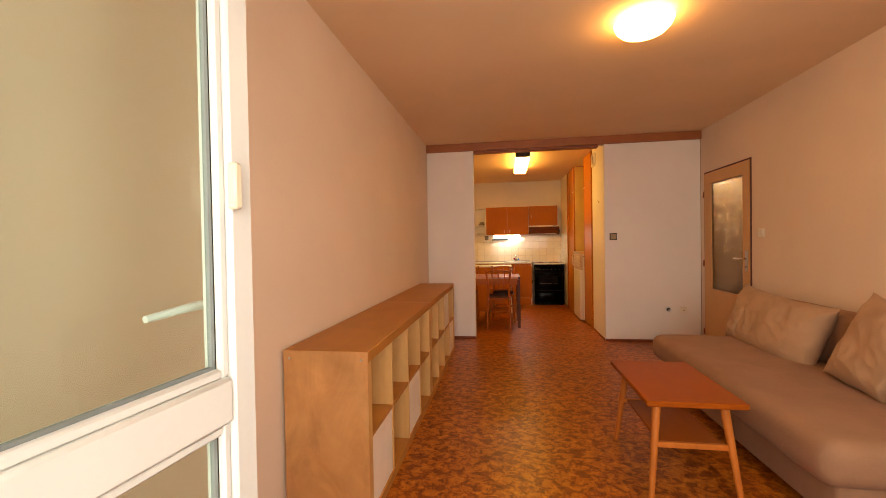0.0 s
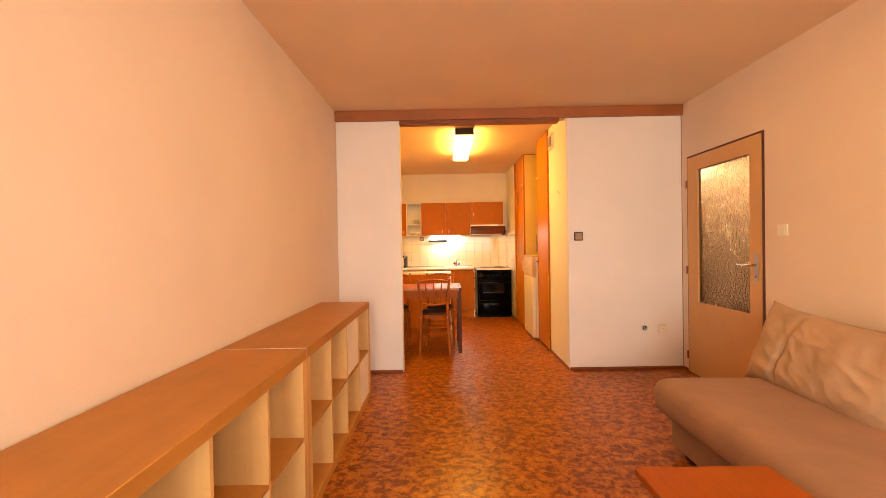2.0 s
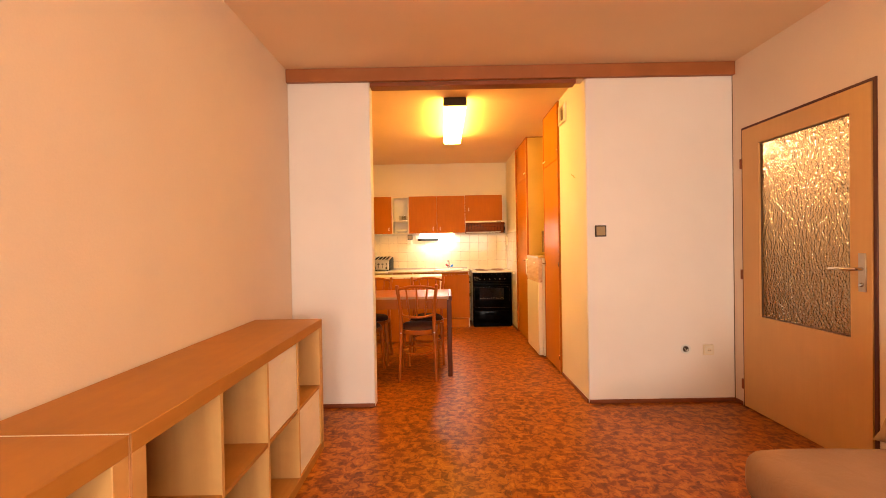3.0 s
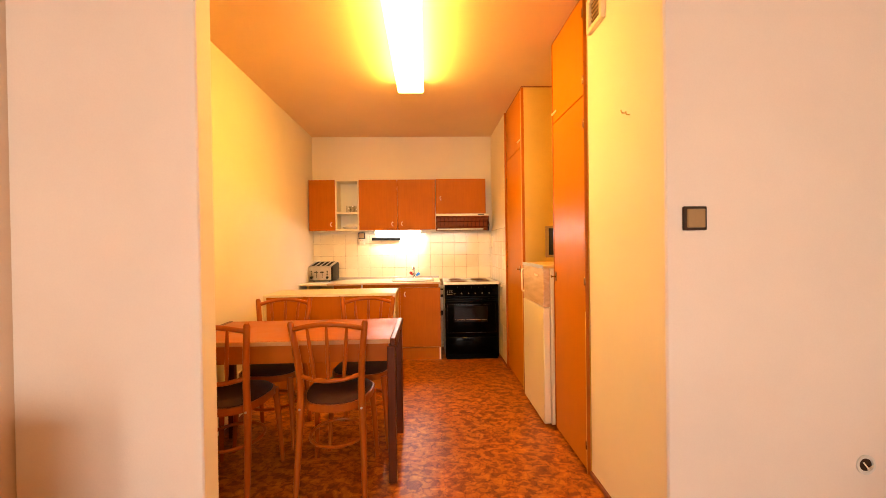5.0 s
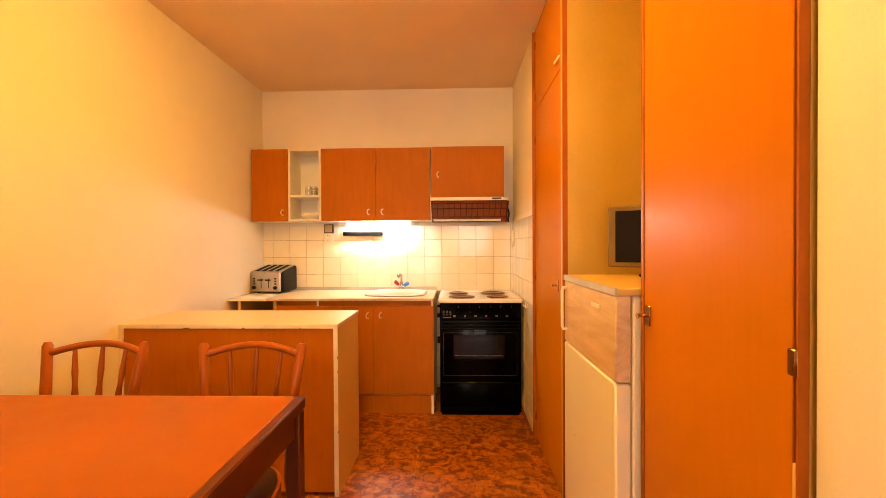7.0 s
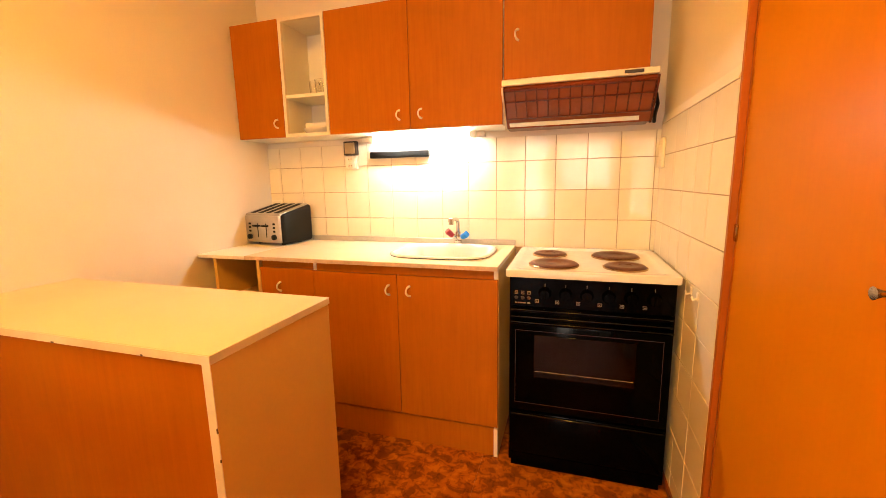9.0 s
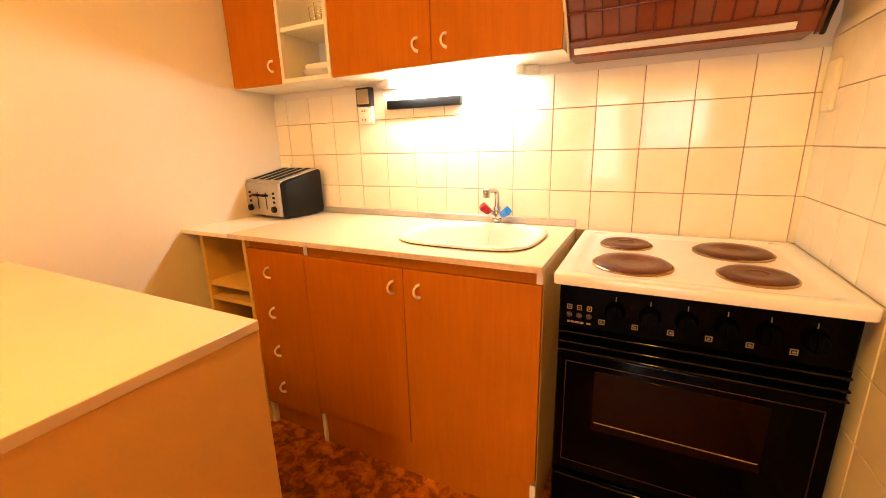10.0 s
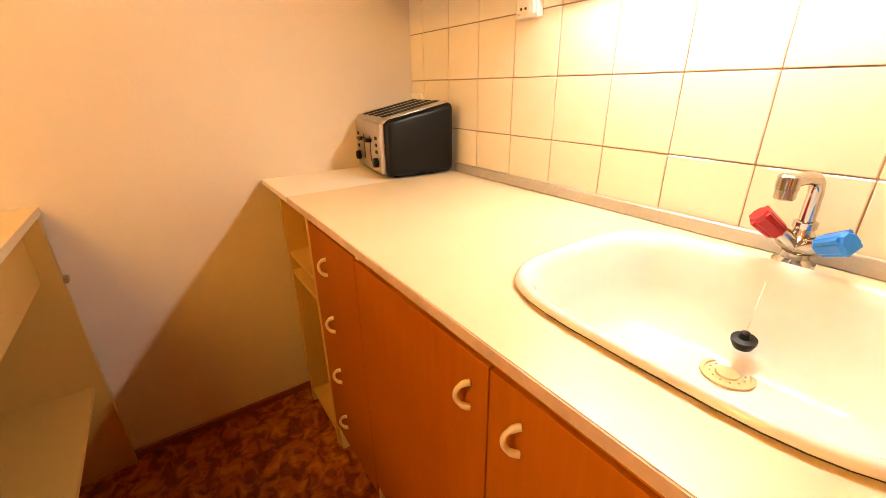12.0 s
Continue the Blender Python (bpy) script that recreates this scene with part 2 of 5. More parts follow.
HOODBROWN = paint("brown_hood_plastic", (0.11, 0.019, 0.005), 0.14, 0.1, 6)
SMOKE = paint("red_brown_hood_screen", (0.21, 0.042, 0.012), 0.14, 0.1, 4, 60, 0.0)
DARKBEAD = paint("brown_bead", (0.12, 0.06, 0.025), 0.45, 0.06, 8)
BRONZE = paint("bronze_plastic", (0.36, 0.25, 0.12), 0.35, 0.05, 8)
DARKBROWN = paint("dark_brown_plastic", (0.035, 0.020, 0.012), 0.4, 0.1)
REDCAP = paint("red_plastic", (0.32, 0.002, 0.005), 0.35, 0.05)
BLUECAP = paint("blue_plastic", (0.012, 0.20, 0.70), 0.3, 0.05)
SCREEN = paint("dark_screen", (0.006, 0.006, 0.008), 0.12, 0.05, 4, 60, 0.0)
TVFRAME = paint("bronze_screen_frame", (0.20, 0.13, 0.06), 0.4, 0.05)
CLEAR = glass("clear_glass")
TINTED = glass("green_tinted_glass", (0.73, 0.86, 0.79))
PATTERN = glass("patterned_glass", (0.86, 0.75, 0.58), 0.01, 0.6, 62)
# the dimness of the hall is put into this dark wall colour
HALL_DIM = paint("hall_dimmed_paint", (0.17, 0.10, 0.05), 0.85, 0.04, 1.6, 160, 0.25, 0.002)
TUMBLER = glass("tumbler_glass", (0.95, 0.95, 0.93), 0.0)
PRINT = paint("pale_print", (0.20, 0.15, 0.09), 0.5)
RIM = paint("bronzed_rim", (0.48, 0.32, 0.17), 0.22, 0.06, 12, 60, 0.0, 0.001, 1.0)
LIVING_LAMP = glowing("opal_dome_glow", (1.0, 0.48, 0.125), LIVING_GLOW)
KITCHEN_LAMP = glowing("opal_trough_glow", (1.0, 0.53, 0.09), KITCHEN_GLOW)
TUBE = glowing("tube_glow", (1.0, 0.93, 0.83), TUBE_GLOW)
HALL_FILL = glowing("hall_fill_glow", (1.0, 0.80, 0.52), HALL_GLOW)


for dull, level in ((LIPPING, 0.15), (BLACK, 0.05), (BLACKMAT, 0.2), (SCREEN, 0.3), (LINO, 0.28), (DARKWOOD, 0.2), (DINING, 0.15), (OVENGLASS, 0.25), (BLACKGLOSS, 0.3)):
    dull.node_tree.nodes["Principled BSDF"].inputs["Specular IOR Level"].default_value = level


# ---- mesh helpers ----
def box(bm, x0, x1, y0, y1, z0, z1, r=0.0, m=None, seg=1):
    """Adds a box, its edges rounded by r."""
    made = bmesh.new()
    bmesh.ops.create_cube(made, size=1)
    bmesh.ops.scale(made, vec=(x1 - x0, y1 - y0, z1 - z0), verts=made.verts)
    bmesh.ops.translate(made, vec=((x0 + x1) / 2, (y0 + y1) / 2, (z0 + z1) / 2), verts=made.verts)
    if r:
        bmesh.ops.bevel(made, geom=made.edges[:], offset=r, segments=seg, affect="EDGES", profile=0.5)
    if m is not None:
        bmesh.ops.transform(made, matrix=m, verts=made.verts)
    merge(bm, made)
    return bm


def merge(bm, made):
    mesh = bpy.data.meshes.new("tmp")
    made.to_mesh(mesh)
    made.free()
    bm.from_mesh(mesh)
    bpy.data.meshes.remove(mesh)


def boxed(*args, **kw):
    return box(bmesh.new(), *args, **kw)


def rod(bm, a, b, ra, rb=None, seg=12):
    """Adds a round bar from a to b."""
    return tube(bm, [a, b], [ra, ra if rb is None else rb], seg)


def tube(bm, pts, r, seg=10):
    """Adds a round bar swept along points; r: one radius or one for each point."""
    pts = [Vector(p) for p in pts]
    radii = r if isinstance(r, (list, tuple)) else [r] * len(pts)
    rings, side = [], None
    for i, p in enumerate(pts):
        d = (pts[min(i + 1, len(pts) - 1)] - pts[max(i - 1, 0)]).normalized()
        if side is None:
            side = d.orthogonal().normalized()
        side = (side - d * side.dot(d)).normalized()
        up = d.cross(side)
        rings.append([bm.verts.new(p + radii[i] * (math.cos(2 * math.pi * k / seg) * side + math.sin(2 * math.pi * k / seg) * up)) for k in range(seg)])
    for a, b in zip(rings, rings[1:]):
        for k in range(seg):
            bm.faces.new((a[k], a[(k + 1) % seg], b[(k + 1) % seg], b[k]))
    bm.faces.new(rings[0][::-1])
    bm.faces.new(rings[-1])
    return bm


def lathe(bm, profile, centre, seg=24, m=None):
    """Adds a turned body: profile of (radius, height) about the z axis at centre."""
    made = bmesh.new()
    rings = [[made.verts.new((r * math.cos(2 * math.pi * k / seg), r * math.sin(2 * math.pi * k / seg), z)) for k in range(seg)] for r, z in profile]
    for a, b in zip(rings, rings[1:]):
        for k in range(seg):
            made.faces.new((a[k], a[(k + 1) % seg], b[(k + 1) % seg], b[k]))
    made.faces.new(rings[0][::-1])
    made.faces.new(rings[-1])
    if m is not None:
        bmesh.ops.transform(made, matrix=m, verts=made.verts)
    bmesh.ops.translate(made, vec=centre, verts=made.verts)
    merge(bm, made)
    return bm


def lathed(*args, **kw):
    return lathe(bmesh.new(), *args, **kw)


def smooth_mesh(bm, name, material, angle=40):
    bmesh.ops.recalc_face_normals(bm, faces=bm.faces)
    limit = radians(angle)
    for f in bm.faces:
        f.smooth = True
    for e in bm.edges:
        if len(e.link_faces) == 2 and e.calc_face_angle(0) > limit:
            e.smooth = False
    mesh = bpy.data.meshes.new(name)
    bm.to_mesh(mesh)
    bm.free()
    mesh.materials.append(material)
    return mesh


def part(name, bm, material, parent, label="", angle=40):
    ob = new(name, smooth_mesh(bm, name, material, angle))
    ob.parent = parent
    if parent.get("base"):
        ob.matrix_parent_inverse = Matrix.Translation([-v for v in parent["base"]])
    return tagged(ob, label) if label else ob


def thing(name, base, label, category, group="", kind=""):
    """An empty at the thing's base, that carries its parts."""
    ob = new(name)
    ob.empty_display_size = 0.1
    ob["base"] = list(base)
    ob.matrix_basis = Matrix.Translation(base)
    return tagged(ob, label, category, group, kind)


def solid(name, bm, material, label, category, group="", kind="", angle=40):
    """A thing of one mesh."""
    return tagged(new(name, smooth_mesh(bm, name, material, angle)), label, category, group, kind)


def structure(name, bm, material, label, category):
    return solid(name, bm, material, label, category, kind="structure")


def arc_points(centre, u, v, r, a0, a1, n=9):
    c, u, v = Vector(centre), Vector(u), Vector(v)
    return [c + r * (math.cos(radians(a0 + (a1 - a0) * k / (n - 1))) * u + math.sin(radians(a0 + (a1 - a0) * k / (n - 1))) * v) for k in range(n)]


# ---- structure ----
H = CEIL + 0.15
# floor slab with sheets of lino laid edge to edge
floor = structure("floor", boxed(-1.2, 2.9, -0.75, 8.8, -0.12, -0.004), SUBFLOOR, "printed orange-brown lino floor with worn sheen", "floor")
for x0, x1, y0, y1 in ((-1.1, 0.5766, -0.62, 8.7), (0.5774, 2.6, -0.62, 8.7)):
    part("lino_sheet", boxed(x0, x1, y0, y1, -0.004, 0.0), LINO, floor)

structure("wall_left", boxed(LEFT - 0.2, LEFT, BACK, PART + 0.1, 0, H), WALL, "plain cream painted plaster wall of the living room", "wall")
# right wall with the door opening
DY0, DY1, DTOP = 4.11, 5.03, 2.03
w = boxed(RIGHT, RIGHT + 0.12, BACK, DY0, 0, H)
box(w, RIGHT, RIGHT + 0.12, DY1, PART, 0, H)
box(w, RIGHT, RIGHT + 0.12, DY0, DY1, DTOP, H)
structure("wall_right", w, WALL, "plain cream painted plaster wall with a door opening", "wall")
# balcony wall with doorway and the assumed window opening
BX0, BX1, WX0, WX1 = -0.47, 0.42, 0.56, 2.15
w = boxed(LEFT - 0.2, BX0, BACK - 0.3, BACK, 0, H)
box(w, BX0, BX1, BACK - 0.3, BACK, 2.2, H)
box(w, BX1, WX0, BACK - 0.3, BACK, 0, H)
box(w, WX0, WX1, BACK - 0.3, BACK, 0, 0.9)
box(w, WX0, WX1, BACK - 0.3, BACK, 2.2, H)
box(w, WX1, RIGHT + 0.12, BACK - 0.3, BACK, 0, H)
structure("wall_balcony", w, WALL, "plain cream painted outer wall with balcony doorway", "wall")
# partition between living room and kitchen: stub, lintel, pier
structure("wall_stub", boxed(LEFT, OPEN_L, PART, PART + 0.1, 0, CEIL, r=0.006), PALE, "narrow white painted wall stub beside the opening", "wall")
structure("wall_lintel", boxed(OPEN_L, OPEN_R, PART + 0.002, PART + 0.1, OPEN_TOP, CEIL), WALL, "painted lintel above the kitchen opening", "wall")
structure("wall_pier", boxed(OPEN_R, RIGHT, PART, 5.80, 0, CEIL, r=0.008), PALE, "white painted wall pier beside the kitchen opening", "wall")
structure("wall_kitchen_left", boxed(KLEFT - 0.2, KLEFT, PART + 0.1, KBACK, 0, H), KWALL, "plain cream painted kitchen side wall", "wall")
structure("wall_kitchen_back", boxed(KLEFT - 0.2, KRIGHT + 0.9, KBACK, KBACK + 0.2, 0, H), KWALL, "cream painted kitchen end wall", "wall")
structure("wall_kitchen_right", boxed(KRIGHT, 1.95, 7.684, KBACK, 0, H), KWALL, "cream painted kitchen wall beside the stove", "wall")
structure("wall_niche", boxed(1.92, 2.05, 5.80, 7.70, 0, H), KWALL, "cream wall behind the wardrobes", "wall")
structure("ceiling", boxed(LEFT - 0.2, RIGHT + 0.12, BACK - 0.3, PART + 0.1, CEIL, CEIL + 0.14), CEILING_WARM, "matt cream living room ceiling with warm lamp light in its colour", "ceiling")
structure("ceiling_kitchen", boxed(KLEFT - 0.2, 2.05, PART + 0.1, KBACK + 0.2, KCEIL, CEIL + 0.14), CEILING_WARM, "matt cream kitchen ceiling with warm lamp light in its colour", "ceiling")
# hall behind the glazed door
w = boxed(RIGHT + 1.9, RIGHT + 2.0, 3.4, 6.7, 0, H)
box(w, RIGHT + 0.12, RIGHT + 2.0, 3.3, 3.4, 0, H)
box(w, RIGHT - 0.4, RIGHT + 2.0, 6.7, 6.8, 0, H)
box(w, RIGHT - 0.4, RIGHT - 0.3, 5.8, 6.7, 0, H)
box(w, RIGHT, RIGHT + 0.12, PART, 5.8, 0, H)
structure("wall_hall", w, HALL_DIM, "plain hall walls, darkened so that the door glass looks dim below", "wall")
structure("ceiling_hall", boxed(RIGHT + 0.12, RIGHT + 2.0, 3.3, 6.8, CEIL, CEIL + 0.1), CEILING_WARM, "plain hall ceiling", "ceiling")
structure("floor_hall", boxed(2.9, RIGHT + 2.0, 3.3, 6.8, -0.1, 0.0), LINO, "hall floor in printed lino", "floor")
# unseen lamp, added so that the top of the door glass turns bright
hl = thing("hall_lamp", (3.7, 6.33, CEIL), "unseen globe lamp added to brighten the hall door glass", "lamp")
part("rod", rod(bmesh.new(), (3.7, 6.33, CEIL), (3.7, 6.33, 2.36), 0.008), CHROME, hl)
part("globe", lathed([(0.04, 0.17), (0.13, 0.12), (0.18, 0.0), (0.13, -0.12), (0.03, -0.175)], (3.7, 6.33, 2.17), 28), HALL_FILL, hl, "glowing globe of the added lamp")

# brown track above the opening
track = thing("ceiling_track", (0.8, PART, OPEN_TOP), "long brown painted partition track under the ceiling", "track", kind="structure")
part("track_board", boxed(LEFT + 0.002, RIGHT - 0.002, PART - 0.035, PART - 0.001, 2.450, CEIL - 0.001, r=0.003), BROWN, track)
part("track_liner", boxed(OPEN_L + 0.002, 1.285, PART + 0.001, PART + 0.09, OPEN_TOP - 0.032, OPEN_TOP - 0.001, r=0.002), RED_BROWN, track)

# skirtings
for x0, x1, y0, y1 in (
    (LEFT, OPEN_L - 0.004, PART - 0.012, PART), (OPEN_R + 0.004, RIGHT, PART - 0.012, PART), (RIGHT - 0.012, RIGHT, DY1 + 0.01, PART - 0.012),
    (RIGHT - 0.012, RIGHT, BACK, DY0 - 0.01), (LEFT, LEFT + 0.012, BACK, PART - 0.012),
    (KLEFT, KLEFT + 0.012, PART + 0.1, KBACK), (OPEN_R - 0.012, OPEN_R, PART + 0.004, 5.79), (KRIGHT - 0.016, KRIGHT - 0.002, 7.71, KBACK)):
    structure("baseboard", boxed(x0, x1, y0, y1, 0, 0.028, r=0.003), RED_BROWN, "low red-brown skirting strip along the wall", "baseboard")

# ---- balcony door, opened into the room ----
leaf_at = Matrix.Translation((-0.445, -0.27, 0)) @ Matrix.Rotation(radians(84.4), 4, "Z")
leaf = thing("balcony_door", (-0.445, -0.27, 0.05), "open white plastic balcony door with two glass panes", "door")
L, T, S = 0.851, 0.062, 0.078
Z0, Z1, M0, M1 = 0.05, 2.14, 0.938, 1.022


def leaf_part(name, mat, *b, r=0.004, label="", parent=None):
    return part(name, boxed(*b, r=r, m=leaf_at), mat, parent or leaf, label)


leaf_part("stile", PVC, 0, S, 0, T, Z0, Z1, r=0.006)
leaf_part("stile", PVC, L - S + 0.02, L, 0, T, Z0, Z1, r=0.006)
leaf_part("rail", PVC, S, L - S + 0.02, 0.001, T - 0.001, Z0, Z0 + S, r=0.006)
leaf_part("rail", PVC, S, L - S + 0.02, 0.001, T - 0.001, Z1 - S, Z1, r=0.006)
leaf_part("rail", PVC, S, L - S + 0.02, 0.001, T - 0.001, M0, M1, r=0.006)
for z0, z1 in ((Z0 + S, M0), (M1, Z1 - S)):
    for y0, y1 in ((0.010, 0.026), (0.038, 0.054)):
        for b in ((S, S + 0.018, y0, y1, z0, z1), (L - S + 0.002, L - S + 0.02, y0, y1, z0, z1), (S + 0.018, L - S + 0.002, y0, y1, z0, z0 + 0.018), (S + 0.018, L - S + 0.002, y0, y1, z1 - 0.018, z1)):
            leaf_part("glazing_bead", PVC, *b, r=0.004)
    for b in ((S + 0.016, S + 0.022, 0.026, 0.038, z0 + 0.018, z1 - 0.018), (L - S - 0.004, L - S + 0.003, 0.026, 0.038, z0 + 0.016, z1 - 0.016), (S + 0.02, L - S, 0.026, 0.038, z0 + 0.016, z0 + 0.022)):
        leaf_part("seal", SEAL, *b, r=0.0, label="dark grey rubber seal")
    pane = leaf_part("pane", TINTED, S + 0.012, L - S + 0.008, 0.029, 0.035, z0 + 0.012, z1 - 0.012, r=0.0, label="clear glass pane")
    pane.visible_shadow = False
# lever on the room side, small pull on the balcony side
lv = leaf_part("handle_plate", PVC, L - 0.028, L - 0.002, T, T + 0.012, 1.06, 1.20, r=0.005, label="white lever handle")
hb = bmesh.new()
tube(hb, [leaf_at @ Vector(p) for p in ((L - 0.012, T + 0.01, 1.145), (L - 0.012, T + 0.045, 1.145), (L - 0.03, T + 0.052, 1.145), (L - 0.134, T + 0.052, 1.137))], [0.009, 0.009, 0.009, 0.0065], 10)
part("lever", hb, PVC, lv)
leaf_part("pull", HANDLE, 0.784, 0.803, -0.020, -0.0005, 1.328, 1.412, r=0.004, label="cream plastic pull grip")
# door frame in the doorway, and the unseen window added beside it
fr = thing("door_frame_balcony", (0, BACK - 0.15, 0), "white plastic balcony door frame in the doorway", "door frame", kind="structure")
for b in ((BX0, BX0 + 0.05, 0, 2.2), (BX1 - 0.05, BX1, 0, 2.2)):
    part("jamb", boxed(b[0], b[1], BACK - 0.20, BACK - 0.13, b[2], b[3], r=0.004), PVC, fr)
part("head", boxed(BX0 + 0.05, BX1 - 0.05, BACK - 0.20, BACK - 0.13, 2.15, 2.2, r=0.004), PVC, fr)
wd = thing("window_1", (1.35, BACK - 0.15, 0.9), "unseen white plastic window, assumed beside the balcony door for daylight", "window", kind="structure")
for b in ((WX0, WX0 + 0.07, 0.9, 2.2), (WX1 - 0.07, WX1, 0.9, 2.2), (WX0 + 0.07, WX1 - 0.07, 0.9, 0.97), (WX0 + 0.07, WX1 - 0.07, 2.13, 2.2)):
    part("window_frame", boxed(b[0], b[1], BACK - 0.20, BACK - 0.13, b[2], b[3], r=0.004), PVC, wd)
pane = part("pane", boxed(WX0 + 0.06, WX1 - 0.06, BACK - 0.169, BACK - 0.163, 0.96, 2.14), CLEAR, wd)
pane.visible_shadow = False
structure("ground", boxed(-60, 60, -90, -0.76, -9.1, -9.0), paint("far_ground", (0.12, 0.12, 0.10), 0.9), "grey-green ground far below the balcony", "ground")
structure("balcony_slab", boxed(-1.5, 2.9, -1.9, -0.751, -0.2, -0.02), paint("balcony_concrete", (0.34, 0.33, 0.31), 0.9), "bare concrete balcony slab", "balcony")

# ---- hall door with patterned glass ----
hd = thing("hall_door", (RIGHT, 4.57, 0), "closed pale wooden door with patterned glass", "door")
for y0, y1, z0, z1 in ((DY0, DY0 + 0.02, 0, DTOP), (DY1 - 0.012, DY1, 0, DTOP), (DY0 + 0.02, DY1 - 0.012, DTOP - 0.014, DTOP)):
    part("door_frame", boxed(RIGHT - 0.006, RIGHT + 0.119, y0, y1, z0, z1, r=0.002), DOOR_EDGE, hd, "dark red-brown door frame edge")
LY0, LY1, LZ0, LZ1 = DY0 + 0.024, DY1 - 0.015, 0.008, DTOP - 0.018
GY0, GY1, GZ0, GZ1 = 4.243, 4.868, 0.682, 1.886
for y0, y1, z0, z1 in ((LY0, GY0, LZ0, LZ1), (GY1, LY1, LZ0, LZ1), (GY0, GY1, LZ0, GZ0), (GY0, GY1, GZ1, LZ1)):
    part("leaf_board", boxed(RIGHT - 0.010, RIGHT + 0.03, y0, y1, z0, z1), DOORWOOD, hd)
for y0, y1, z0, z1 in ((GY0, GY0 + 0.008, GZ0, GZ1), (GY1 - 0.008, GY1, GZ0, GZ1), (GY0 + 0.008, GY1 - 0.008, GZ0, GZ0 + 0.008), (GY0 + 0.008, GY1 - 0.008, GZ1 - 0.008, GZ1)):
    part("glazing_bead", boxed(RIGHT + 0.004, RIGHT + 0.0135, y0, y1, z0, z1, r=0.002), DARKBEAD, hd, "brown glazing bead")
part("pane", boxed(RIGHT + 0.014, RIGHT + 0.020, GY0 + 0.004, GY1 - 0.004, GZ0 + 0.004, GZ1 - 0.004), PATTERN, hd, "obscured patterned glass pane")
pl = part("lock_plate", boxed(RIGHT - 0.016, RIGHT - 0.0105, 4.158, 4.198, 0.935, 1.137, r=0.002), STEEL, hd, "steel lock plate")
hb = tube(bmesh.new(), [(RIGHT - 0.014, 4.178, 1.054), (RIGHT - 0.055, 4.178, 1.054), (RIGHT - 0.062, 4.198, 1.054), (RIGHT - 0.062, 4.308, 1.054)], [0.010, 0.010, 0.010, 0.008])
part("lever", hb, CHROME, pl)
part("key_cylinder", lathed([(0.008, 0), (0.012, 0.004), (0.012, 0.012)], (RIGHT - 0.027, 4.178, 0.972), 14, Matrix.Rotation(radians(90), 4, "Y")), CHROME, pl)
for z in (0.13, 0.931, 1.734):
    part("hinge", rod(bmesh.new(), (RIGHT - 0.016, DY1 - 0.008, z), (RIGHT - 0.016, DY1 - 0.008, z + 0.07), 0.008), RED_BROWN, hd, "brown hinge")

# ---- living room ----
dome = thing("ceiling_lamp", (0.94, 2.36, CEIL), "lit opal glass dome ceiling lamp", "lamp")
part("base", lathed([(0.12, 0.0), (0.125, -0.012), (0.12, -0.02)], (0.94, 2.36, CEIL), 32), PVC, dome)
part("shade", lathed([(0.155, -0.018), (0.160, -0.03), (0.150, -0.055), (0.122, -0.083), (0.08, -0.10), (0.03, -0.108)], (0.94, 2.36, CEIL), 32), LIVING_LAMP, dome, "glowing opal glass dome")

SX, SB, ST = -0.476, -0.875, 0.787


